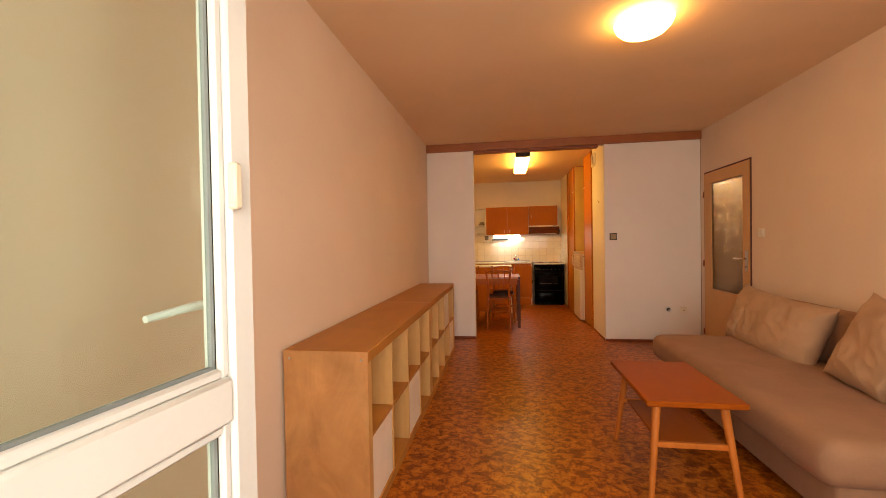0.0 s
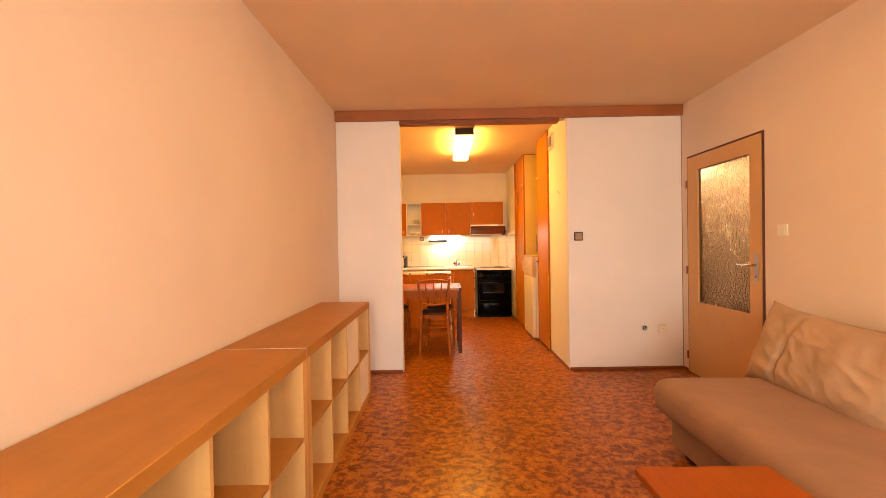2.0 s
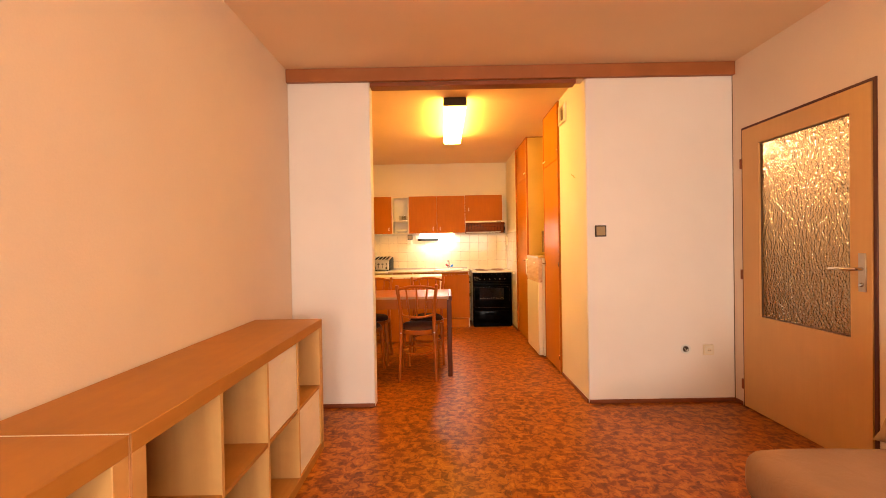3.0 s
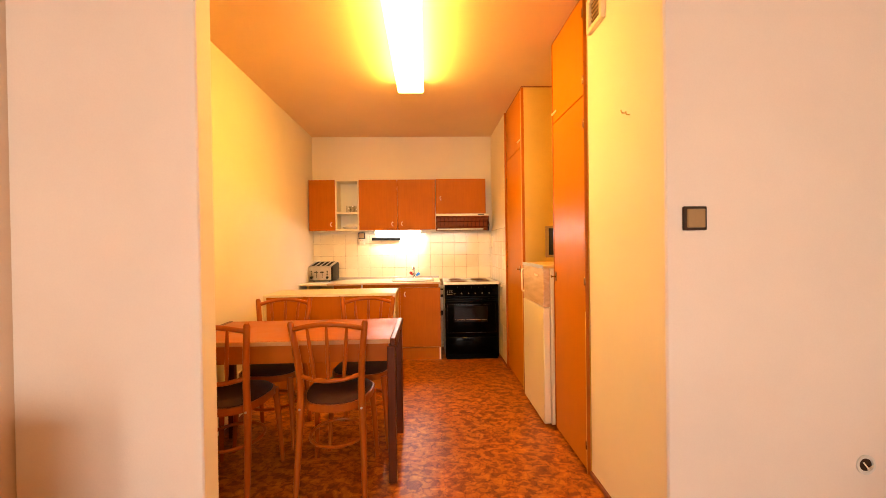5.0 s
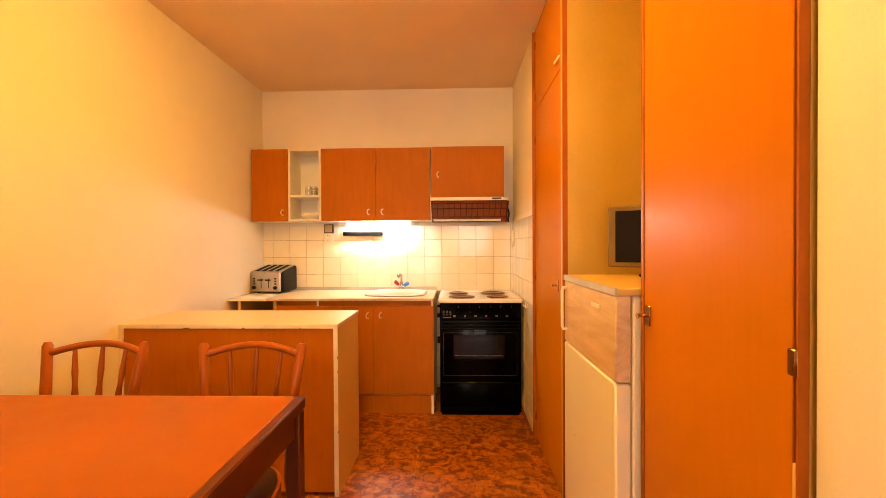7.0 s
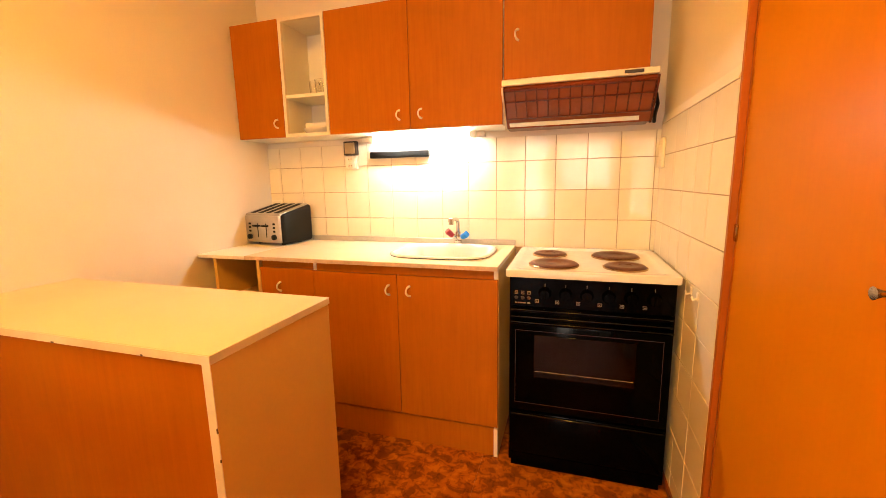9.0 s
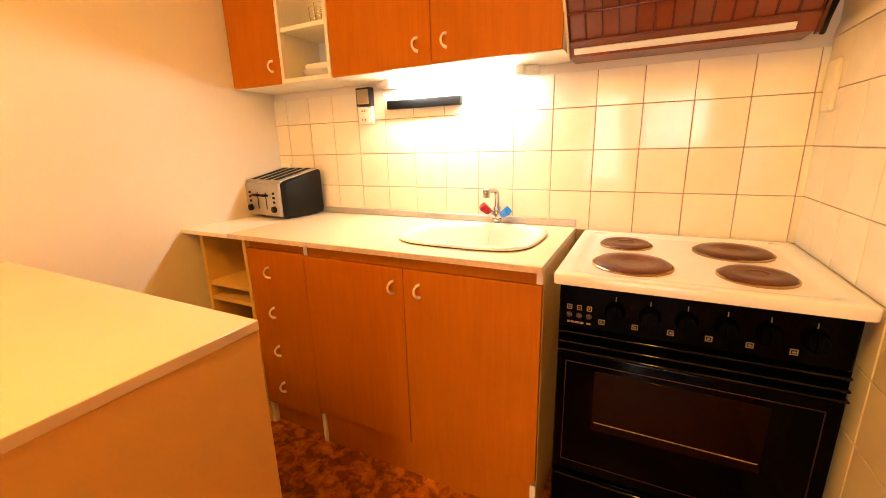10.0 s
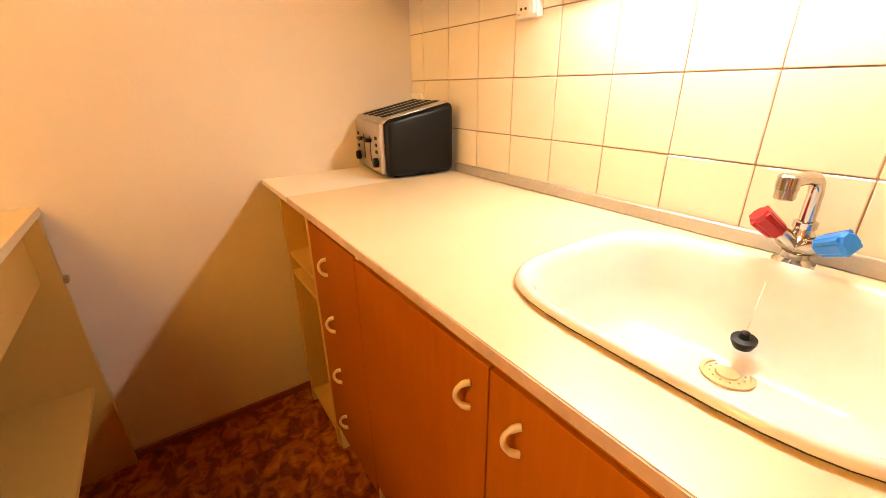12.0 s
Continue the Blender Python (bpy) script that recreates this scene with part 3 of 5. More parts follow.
def shelf_unit(y0, y1, inserts, label, joint=False):
    """A low unit of two rows of four open squares."""
    u = thing("shelf_unit", ((SX + SB) / 2, (y0 + y1) / 2, 0), label, "shelf", "low shelf units along the wall")
    t = 0.050
    part("top", boxed(SB, SX, y0 + 0.003, y1 - 0.003, ST - t, ST, r=0.002), BIRCH_Y, u)
    part("bottom", boxed(SB, SX, y0 + 0.003, y1 - 0.003, 0.0, t, r=0.002), BIRCH_Y, u)
    for a, b, c in ((y0 + 0.003, y0 + t, y0), (y1 - t, y1 - 0.003, y1 - 0.0028)):
        part("side", boxed(SB, SX - 0.001, a, b, t, ST - t, r=0.0015), BIRCH, u)
        part("end_panel", boxed(SB, SX, c, c + 0.0028, 0.0, ST - 0.0008, r=0.0006), BIRCH_END, u, "figured birch end panel")
    if joint:
        part("edge_band", boxed(SB + 0.001, SX - 0.001, y1 - 0.0024, y1 - 0.0004, ST - 0.02, ST + 0.0006), EDGE, u, "pale edge band")
    cell = (y1 - y0 - 2 * t - 3 * 0.016) / 4
    zm = (ST) / 2
    ys = []
    for i in range(4):
        c0 = y0 + t + i * (cell + 0.016)
        ys.append((c0, c0 + cell))
        part("shelf", boxed(SB + 0.002, SX - 0.004, c0, c0 + cell, zm - 0.008, zm + 0.008), BIRCH_Y, u)
        if i < 3:
            part("divider", boxed(SB + 0.002, SX - 0.003, c0 + cell, c0 + cell + 0.016, t, ST - t), BIRCH, u)
    for x in (SX - 0.030, SB + 0.030):
        part("cam_screw", lathed([(0.006, 0), (0.006, 0.003)], (x, y0 + 0.0, ST - 0.036), 10, Matrix.Rotation(radians(90), 4, "X")), STEEL, u, "steel screw cap")
    for col, row in inserts:
        c0, c1 = ys[col]
        z0, z1 = (t, zm - 0.008) if row == 0 else (zm + 0.008, ST - t)
        d = thing("shelf_insert", (SX - 0.2, (c0 + c1) / 2, z0), "cream door insert standing in an open shelf square", "drawer insert", "cream inserts in the shelf squares")
        part("front", boxed(SX - 0.022, SX - 0.008, c0 + 0.003, c1 - 0.003, z0 + 0.001, z1 - 0.004, r=0.002), BASKET, d)
        bd = boxed(SX - 0.33, SX - 0.022, c0 + 0.005, c0 + 0.017, z0 + 0.001, z1 - 0.006)
        box(bd, SX - 0.33, SX - 0.022, c1 - 0.017, c1 - 0.005, z0 + 0.001, z1 - 0.006)
        box(bd, SX - 0.33, SX - 0.022, c0 + 0.017, c1 - 0.017, z0 + 0.001, z0 + 0.013)
        box(bd, SX - 0.342, SX - 0.33, c0 + 0.005, c1 - 0.005, z0 + 0.001, z1 - 0.006)
        part("body", bd, BASKET, d)
        part("handle_notch", boxed(SX - 0.008, SX - 0.006, (c0 + c1) / 2 - 0.03, (c0 + c1) / 2 + 0.03, z1 - 0.05, z1 - 0.04, r=0.001), EDGE, d)
    return u


shelf_unit(1.535, 3.018, ((0, 0), (2, 0)), "low birch-effect shelf unit with open squares, partly filled", True)
shelf_unit(3.021, 4.504, ((2, 1), (3, 0)), "low birch-effect shelf unit with two cream inserts")


# coffee table
ct = thing("coffee_table", (1.0, 2.2, 0), "small red-brown wooden coffee table with splayed legs", "table")
part("tabletop", boxed(0.778, 1.222, 1.868, 2.535, 0.468, 0.496, r=0.004), TABLE_RED, ct)
for sx in (-1, 1):
    for sy in (-1, 1):
        top, foot = (1.0 + sx * 0.15, 2.2 + sy * 0.25, 0.468), (1.0 + sx * 0.20, 2.2 + sy * 0.31, 0.0)
        part("leg", tube(bmesh.new(), [foot, top], [0.013, 0.021], 14), TABLE_LEG, ct)
sb = boxed(1.0 - 0.145, 1.0 + 0.145, 2.2 - 0.26, 2.2 + 0.26, 0.262, 0.276, r=0.003)
part("lower_shelf", sb, TABLE_RED, ct)
for sy in (-1, 1):
    part("crossbar", boxed(1.0 - 0.165, 1.0 + 0.165, 2.2 + sy * 0.272 - 0.010, 2.2 + sy * 0.272 + 0.010, 0.252, 0.280, r=0.003), TABLE_LEG, ct)


def cushion_mesh(w, h, d, seed, tucks=(), n=80):
    """A soft filled cushion of width w, height h and thickness d: taut seams, pulled corners, a few long folds; tucks: where it is drawn in."""
    bm = bmesh.new()
    for side in (1, -1):
        grid = []
        for i in range(n + 1):
            line = []
            for j in range(n + 1):
                u, v = 2 * i / n - 1, 2 * j / n - 1
                e = max((1 - u ** 4) * (1 - v ** 4), 0) ** 0.62
                edge = max(abs(u), abs(v)) ** 8
                sag = 1 - 0.045 * (abs(u) ** 4 * (1 - v * v) + abs(v) ** 4 * (1 - u * u))
                fold = 0
                for cu in (-1, 1):
                    for cv in (-1, 1):
                        r = math.hypot((u - cu) * w / h, v - cv)
                        fold += math.sin(5 * math.atan2(v - cv, (u - cu) * w / h) + 2 * noise.noise((u + seed, v, cu))) * math.exp(-1.9 * r) * min(r * 3, 1)
                wr = 0.020 * fold + 0.016 * noise.noise((u * 1.6 + seed, v * 1.3, seed)) * e
                wr += 0.012 * (0.22 - abs(noise.noise((u * 2.6 + v * 0.8 + seed, v * 1.7 - u * 0.4, 3 + seed)))) * e * 2
                wr += 0.008 * (0.22 - abs(noise.noise((u * 5.5 - v * 2.0 + seed, v * 3.0 + u, 5 + seed)))) * e * 2
                wr -= sum(0.050 * math.exp(-((u - tu + 0.05 * v) * w / 0.028) ** 2) * (0.35 + 0.65 * max(-v, 0)) * e for tu in tucks)
                wob = edge * 0.010 * noise.noise((u * 3 + seed, v * 3, 7.0))
                ear = 0.020 * abs(u * v) ** 5
                line.append(bm.verts.new((u * (w / 2 * sag + ear) + wob, side * (d / 2 * e + wr * e ** 0.3), v * (h / 2 * sag + ear) + wob)))
            grid.append(line)
        for i in range(n):
            for j in range(n):
                q = (grid[i][j], grid[i + 1][j], grid[i + 1][j + 1], grid[i][j + 1])
                bm.faces.new(q if side == 1 else q[::-1])
    bmesh.ops.remove_doubles(bm, verts=bm.verts, dist=0.002)
    return bm


def soft_block(x0, x1, y0, y1, z0, z1, r, seed, sag=0.008, seg=5):
    """An upholstered block with rounded edges and an uneven skin."""
    bm = bmesh.new()
    bmesh.ops.create_cube(bm, size=1)
    bmesh.ops.scale(bm, vec=(x1 - x0, y1 - y0, z1 - z0), verts=bm.verts)
    bmesh.ops.translate(bm, vec=((x0 + x1) / 2, (y0 + y1) / 2, (z0 + z1) / 2), verts=bm.verts)
    bmesh.ops.bevel(bm, geom=bm.edges[:], offset=r, segments=seg, affect="EDGES", profile=0.5)
    bmesh.ops.subdivide_edges(bm, edges=[e for e in bm.edges if e.calc_length() > 0.2], cuts=9, use_grid_fill=True)
    for v in bm.verts:
        v.co.z += sag * noise.noise((v.co.x * 3 + seed, v.co.y * 2.2, v.co.z * 3))
        v.co.x += sag * 0.7 * noise.noise((v.co.x * 3, v.co.y * 3 + seed, v.co.z * 4))
    return bm


sofa = thing("sofa_bed", (1.9, 2.5, 0), "beige fabric sofa bed standing against the wall", "sofa")
SY0, SY1 = 1.655, 3.62
part("base", soft_block(1.47, 2.36, SY0 + 0.07, SY1 - 0.05, 0.045, 0.27, 0.02, 2.0, 0.004, 3), SOFA, sofa)
part("seat_mattress", soft_block(1.375, 2.25, SY0, SY1, 0.235, 0.438, 0.075, 5.0, 0.010), SOFA, sofa, "thick rounded seat mattress")
part("backrest", soft_block(2.20, 2.42, SY0, SY1, 0.25, 0.765, 0.05, 9.0, 0.008), SOFA, sofa)
for x in (1.55, 2.3):
    for y in (SY0 + 0.12, SY1 - 0.14):
        part("foot", boxed(x - 0.03, x + 0.03, y - 0.03, y + 0.03, 0.0, 0.05, r=0.004), BLACKMAT, sofa)
piping = tube(bmesh.new(), [(1.468, SY0 + 0.04, 0.245), (1.466, 2.5, 0.243), (1.468, SY1 - 0.06, 0.245)], 0.005, 8)
part("piping", piping, SOFA, sofa)


def cushion(label, m, w, h, d, seed, tucks=()):
    c = solid("cushion", cushion_mesh(w, h, d, seed, tucks), CUSHION, label, "cushion", "cushions on the sofa", angle=70)
    c.matrix_basis = m
    return c


lean = Matrix.Rotation(radians(90), 4, "Z")
cushion("large pale beige cushion leaning on the sofa back", Matrix.Translation((2.105, 3.215, 0.600)) @ Matrix.Rotation(radians(20), 4, "Y") @ Matrix.Rotation(radians(3), 4, "X") @ lean, 0.99, 0.465, 0.25, 1.3, (0.42,))
cushion("large crumpled beige cushion tilted against the sofa back", Matrix.Translation((2.085, 2.085, 0.615)) @ Matrix.Rotation(radians(23), 4, "Y") @ Matrix.Rotation(radians(9), 4, "X") @ lean, 0.92, 0.50, 0.27, 4.7, (-0.1,))


def wall_plate(name, m, label, category, w, h, d, edge_mat, face_mat, sockets=0):
    """A switch or socket plate; its face looks along -y before the pose m."""
    t = new(name)
    tagged(t, label, category)
    part("frame", boxed(-w / 2, w / 2, -d, 0, -h / 2, h / 2, r=0.003), edge_mat, t)
    part("rocker", boxed(-w * 0.39, w * 0.39, -d - 0.006, -d + 0.002, -h * 0.39, h * 0.39, r=0.003), face_mat, t)
    for k in range(sockets):
        z = (k - (sockets - 1) / 2) * h / max(sockets, 1)
        part("well", lathed([(0.012, 0), (0.0145, 0.001), (0.016, 0.003)], (0, -d - 0.006, z), 18, Matrix.Rotation(radians(90), 4, "X")), EDGE, t)
        for dx in (-0.007, 0.007):
            part("pin_hole", lathed([(0.003, 0), (0.003, 0.002)], (dx, -d - 0.0095, z), 8, Matrix.Rotation(radians(90), 4, "X")), DARKBROWN, t)
    t.matrix_basis = m
    return t


wall_plate("light_switch", Matrix.Translation((1.452, PART, 1.303)), "bronze light switch in a dark frame on the pier", "switch", 0.085, 0.085, 0.012, DARKBROWN, BRONZE)
wall_plate("wall_socket", Matrix.Translation((2.252, PART, 0.393)), "cream wall socket low on the pier", "socket", 0.078, 0.078, 0.012, HANDLE, WHITEBOARD, 1)
wall_plate("wall_switch", Matrix.Translation((RIGHT, 3.951, 1.303)) @ Matrix.Rotation(radians(-90), 4, "Z"), "cream switch on the wall beside the hall door", "switch", 0.082, 0.082, 0.014, HANDLE, WHITEBOARD)
jb = thing("junction_box", (2.085, PART, 0.40), "open round cable box with bent wires", "socket box")
part("ring", lathed([(0.036, 0.0), (0.036, 0.005), (0.027, 0.005), (0.026, 0.001)], (2.085, PART - 0.001, 0.40), 22, Matrix.Rotation(radians(90), 4, "X")), PVC, jb)
# solid dark disc paints the shade inside the open box
part("hollow", lathed([(0.0225, 0.0), (0.0225, 0.0022)], (2.085, PART - 0.001, 0.40), 22, Matrix.Rotation(radians(90), 4, "X")), DARKBROWN, jb)
part("wire", tube(bmesh.new(), [(2.075, PART - 0.004, 0.41), (2.08, PART - 0.02, 0.39), (2.092, PART - 0.022, 0.405), (2.09, PART - 0.006, 0.385)], 0.003, 6), WHITEBOARD, jb)
vt = thing("vent_cover", (OPEN_R, 5.66, 2.36), "small cream vent grille high on the pier", "vent")
# solid dark panel in place of the shaded opening behind the slats
part("backing", boxed(OPEN_R - 0.006, OPEN_R, 5.585, 5.735, 2.285, 2.435), DARKBEAD, vt, "dark brown panel painted as the shade behind the slats")
for y0, y1, z0, z1 in ((5.575, 5.600, 2.275, 2.445), (5.720, 5.745, 2.275, 2.445), (5.600, 5.720, 2.275, 2.300), (5.600, 5.720, 2.420, 2.445)):
    part("frame", boxed(OPEN_R - 0.024, OPEN_R, y0, y1, z0, z1, r=0.003), HANDLE, vt)
for k in range(5):
    part("slat", boxed(OPEN_R - 0.011, OPEN_R - 0.006, 5.602, 5.718, 2.306 + k * 0.023, 2.313 + k * 0.023, r=0.001), BRONZE, vt)
for y, z in ((5.365, 1.752), (5.405, 1.772)):
    hk = tube(bmesh.new(), [(OPEN_R, y, z), (OPEN_R - 0.012, y, z), (OPEN_R - 0.016, y, z + 0.007), (OPEN_R - 0.016, y, z + 0.013)], 0.003, 8)
    solid("wall_hook", hk, DRAIN, "small bronze screw hook in the pier", "hook", "hooks in the pier")

# ---- kitchen: dining group ----
dt = thing("dining_table", (-0.22, 6.08, 0), "orange laminate dining table with dark legs", "table")
TX0, TX1, TY0, TY1, TZ = -0.79, 0.335, 5.785, 6.385, 0.745
part("tabletop", boxed(TX0 + 0.03, TX1 - 0.03, TY0 + 0.004, TY1 - 0.004, TZ - 0.022, TZ, r=0.002), DINING, dt)
for x in (TX0, TX1 - 0.03):
    part("end_rail", boxed(x, x + 0.03, TY0, TY1, TZ - 0.035, TZ + 0.003, r=0.005), DARKWOOD, dt, "dark brown end rail")
for y in (TY0, TY1 - 0.004):
    part("edge_strip", boxed(TX0 + 0.03, TX1 - 0.03, y, y + 0.004, TZ - 0.022, TZ - 0.001), TABLE_EDGE, dt, "tan edge strip")
for y in (TY0 + 0.012, TY1 - 0.032):
    part("apron", boxed(TX0 + 0.04, TX1 - 0.04, y, y + 0.02, TZ - 0.115, TZ - 0.022, r=0.002), DINING, dt)
for x in (TX0 + 0.004, TX1 - 0.046):
    part("apron", boxed(x + 0.010, x + 0.032, TY0 + 0.05, TY1 - 0.05, TZ - 0.105, TZ - 0.035, r=0.002), DARKWOOD, dt)
    for y in (TY0 + 0.002, TY1 - 0.044):
        part("leg", boxed(x, x + 0.042, y, y + 0.042, 0.0, TZ - 0.0355, r=0.004), DARKWOOD, dt, "square dark brown leg")


def chair_model():
    """A bentwood chair about its own origin; it faces +y."""
    c = thing("dining_chair", (0, 0, 0), "bentwood dining chair with brown padded seat", "chair", "chairs round the dining table")
    for s in (-1, 1):
        pts = [(s * 0.165, -0.025, 0.0), (s * 0.158, 0.010, 0.22), (s * 0.150, 0.030, 0.42), (s * 0.148, 0.028, 0.55), (s * 0.158, 0.010, 0.70), (s * 0.177, -0.018, 0.854), (s * 0.178, -0.020, 0.866)]
        part("back_post", tube(bmesh.new(), pts, [0.013, 0.016, 0.018, 0.0175, 0.017, 0.016, 0.010], 12), CHAIRWOOD, c)
        leg = [(s * 0.175, 0.385, 0.0), (s * 0.165, 0.372, 0.22), (s * 0.150, 0.355, 0.43)]
        part("front_leg", tube(bmesh.new(), leg, [0.011, 0.015, 0.018], 12), CHAIRWOOD, c)
    rail = [(x, -0.014 - 0.035 * (1 - (x / 0.168) ** 2), 0.826 + 0.028 * (1 - (x / 0.168) ** 2)) for x in [0.168 * k / 6 for k in range(-6, 7)]]
    part("top_rail", tube(bmesh.new(), rail, 0.0125, 10), CHAIRWOOD, c)
    low = [(x, 0.026 - 0.040 * (1 - (x / 0.148) ** 2), 0.592 - 0.018 * (1 - (x / 0.148) ** 2)) for x in [0.148 * k / 6 for k in range(-6, 7)]]
    part("lower_rail", tube(bmesh.new(), low, 0.011, 10), CHAIRWOOD, c)
    for a, b in ((-0.095, -0.070), (0.0, 0.0), (0.095, 0.070)):
        p0 = Vector((b, 0.026 - 0.040 * (1 - (b / 0.148) ** 2), 0.592 - 0.018 * (1 - (b / 0.148) ** 2)))
        p1 = Vector((a, -0.014 - 0.035 * (1 - (a / 0.168) ** 2), 0.826 + 0.028 * (1 - (a / 0.168) ** 2)))
        pts = [p0.lerp(p1, k / 6) for k in range(7)]
        part("spindle", tube(bmesh.new(), pts, [0.007, 0.009, 0.011, 0.008, 0.010, 0.008, 0.006], 10), CHAIRWOOD, c)

    def outline(k, n=28):
        a = 2 * math.pi * k / n
        x, y = math.cos(a), math.sin(a)
        x, y = math.copysign(abs(x) ** 0.75, x), math.copysign(abs(y) ** 0.75, y)
        return (0.168 + 0.022 * y) * x, 0.20 + 0.195 * y

    ring = [Vector((*outline(k), 0.435)) for k in range(29)]
    bm = bmesh.new()
    lines = []
    for p in ring[:-1]:
        o = (p - Vector((0, 0.2, 0.435))).normalized()
        lines.append([bm.verts.new(p + o * d + Vector((0, 0, z))) for d, z in ((0.006, -0.02), (0.006, 0.016), (-0.016, 0.016), (-0.016, -0.02))])
    for a, b in zip(lines, lines[1:] + lines[:1]):
        for k in range(4):
            bm.faces.new((a[k], a[(k + 1) % 4], b[(k + 1) % 4], b[k]))
    part("seat_frame", bm, CHAIRWOOD, c)
    bm, prev = bmesh.new(), None
    for f, z in ((0.97, 0.440), (0.97, 0.456), (0.90, 0.470), (0.70, 0.478), (0.35, 0.481), (0.05, 0.482)):
        cur = [bm.verts.new((p.x * f, 0.2 + (p.y - 0.2) * f, z)) for p in ring[:-1]]
        if prev:
            for k in range(28):
                bm.faces.new((prev[k], prev[(k + 1) % 28], cur[(k + 1) % 28], cur[k]))
        else:
            bm.faces.new(cur[::-1])
        prev = cur
    bm.faces.new(prev)
    part("seat_pad", bm, SEATPAD, c, "dark brown padded seat")
    loop = [(0.145 * math.cos(2 * math.pi * k / 20), 0.19 + 0.165 * math.sin(2 * math.pi * k / 20), 0.235) for k in range(21)]
    part("stretcher_ring", tube(bmesh.new(), loop, 0.009, 8), CHAIRWOOD, c)
    for s in (-1, 1):
        part("bolt", lathed([(0.006, 0), (0.006, 0.003)], (s * 0.15, 0.010, 0.43), 8, Matrix.Rotation(radians(90), 4, "X")), STEEL, c)
    return c


first = chair_model()
first.matrix_basis = pose(0.020, 5.690, 0, 0, 0, 0)
for x, y, turn in ((-0.530, 5.678, -2), (-0.50, 6.555, 181), (0.082, 6.538, 179)):
    copy_thing(first, pose(x, y, 0, 0, 0, turn))

kl = thing("kitchen_ceiling_lamp", (0.38, 6.3, KCEIL), "lit opal trough lamp with dark end caps on the kitchen ceiling", "lamp")
KX0, KX1, KY0, KY1 = 0.291, 0.492, 5.66, 6.96
part("base", boxed(KX0 + 0.03, KX1 - 0.03, KY0 + 0.02, KY1 - 0.02, KCEIL - 0.03, KCEIL, r=0.003), PVC, kl)
part("shade", boxed(KX0, KX1, KY0 + 0.035, KY1 - 0.035, KCEIL - 0.105, KCEIL - 0.028, r=0.018, seg=3), KITCHEN_LAMP, kl, "glowing opal plastic trough")
for y in (KY0, KY1 - 0.034):
    part("end_cap", boxed(KX0 - 0.004, KX1 + 0.004, y, y + 0.034, KCEIL - (0.075 if y == KY0 else 0.06), KCEIL - 0.002, r=0.006), DARKBROWN, kl, "dark brown end cap")


# ---- wardrobes and fridge ----
def knob_latch(parent, x, y, z):
    p = part("latch_plate", boxed(x - 0.006, x, y - 0.014, y + 0.014, z - 0.028, z + 0.028, r=0.002), RIM, parent, "brassy latch plate")
    part("key", tube(bmesh.new(), [(x - 0.004, y + 0.0, z), (x - 0.026, y, z), (x - 0.034, y + 0.0, z)], [0.004, 0.005, 0.009], 10), CHROME, p)


def pull(parent, x, y, z, s=0.05):
    pts = arc_points((x, y, z), (0, 1, 0), (-0.35, 0, -0.5), s * 0.5, 0, 180, 9)
    part("handle", tube(bmesh.new(), [Vector(p) for p in pts], 0.006, 8), HANDLE, parent, "curved cream pull")


def wardrobe(y0, y1, x0, zs, latch_y, hinge_y, label, edge=0.016, deep=0.02, band=0.016, band_top=2.5):
    u = thing("wardrobe", (1.6, (y0 + y1) / 2, 0), label, "wardrobe", "tall built-in wardrobes")
    part("side", boxed(x0 + deep, 1.915, y0, y0 + 0.018, 0, KCEIL - 0.012), TAN, u, "tan side panel")
    part("side", boxed(x0 + deep, 1.915, y1 - 0.018, y1, 0, KCEIL - 0.012), TAN, u, "tan side panel")
    part("top", boxed(x0 + 0.002, 1.915, y0, y1, KCEIL - 0.012, KCEIL - 0.001), RED_BROWN, u)
    part("plinth", boxed(x0 + 0.03, 1.9, y0 + 0.018, y1 - 0.018, 0, 0.02), RED_BROWN, u)
    for y, e in ((y0, edge), (y1 - 0.016, 0.016)):
        part("front_edge", boxed(x0 - 0.002, x0 + deep, y, y + e, 0.0, KCEIL - 0.0125, r=0.001), LIPPING, u, "red-brown front edging")
    part("edge_band", boxed(x0 - 0.003, x0 + 0.018, y0 + edge, y0 + edge + band, 0.0, band_top, r=0.002), CREAM, u, "pale worn edge band")
    for z0, z1 in ((0.02, zs - 0.003), (zs + 0.003, KCEIL - 0.016)):
        d = part("door", boxed(x0, x0 + 0.018, y0 + edge + band + 0.001, y1 - 0.018, z0, z1, r=0.0015), TALLFRONT, u, "orange laminate door")
        if z0 < 1:
            knob_latch(d, x0, latch_y, 1.01)
        else:
            pull(d, x0, latch_y, zs + 0.07, 0.07)
        for z in ((0.15, 1.02, 1.85) if z0 < 1 else (zs + 0.08, KCEIL - 0.1)):
            part("hinge", boxed(x0 - 0.006, x0 + 0.001, hinge_y - 0.009, hinge_y + 0.009, z - 0.022, z + 0.022, r=0.0025), RIM, d, "small brassy hinge")
    return u


wardrobe(5.803, 6.335, 1.334, 2.0, 6.29, 5.813, "tall orange laminate wardrobe with an upper cupboard", 0.006, 0.015, 0.006, 0.86)
tall = wardrobe(7.030, 7.680, 1.297, 2.035, 7.125, 7.664, "tall orange laminate wardrobe beside the tiled wall")
part("cover_strip", boxed(1.279, 1.2955, 7.668, 7.6835, 0.0, KCEIL - 0.013, r=0.002), LIPPING, tall, "red-brown cover strip")

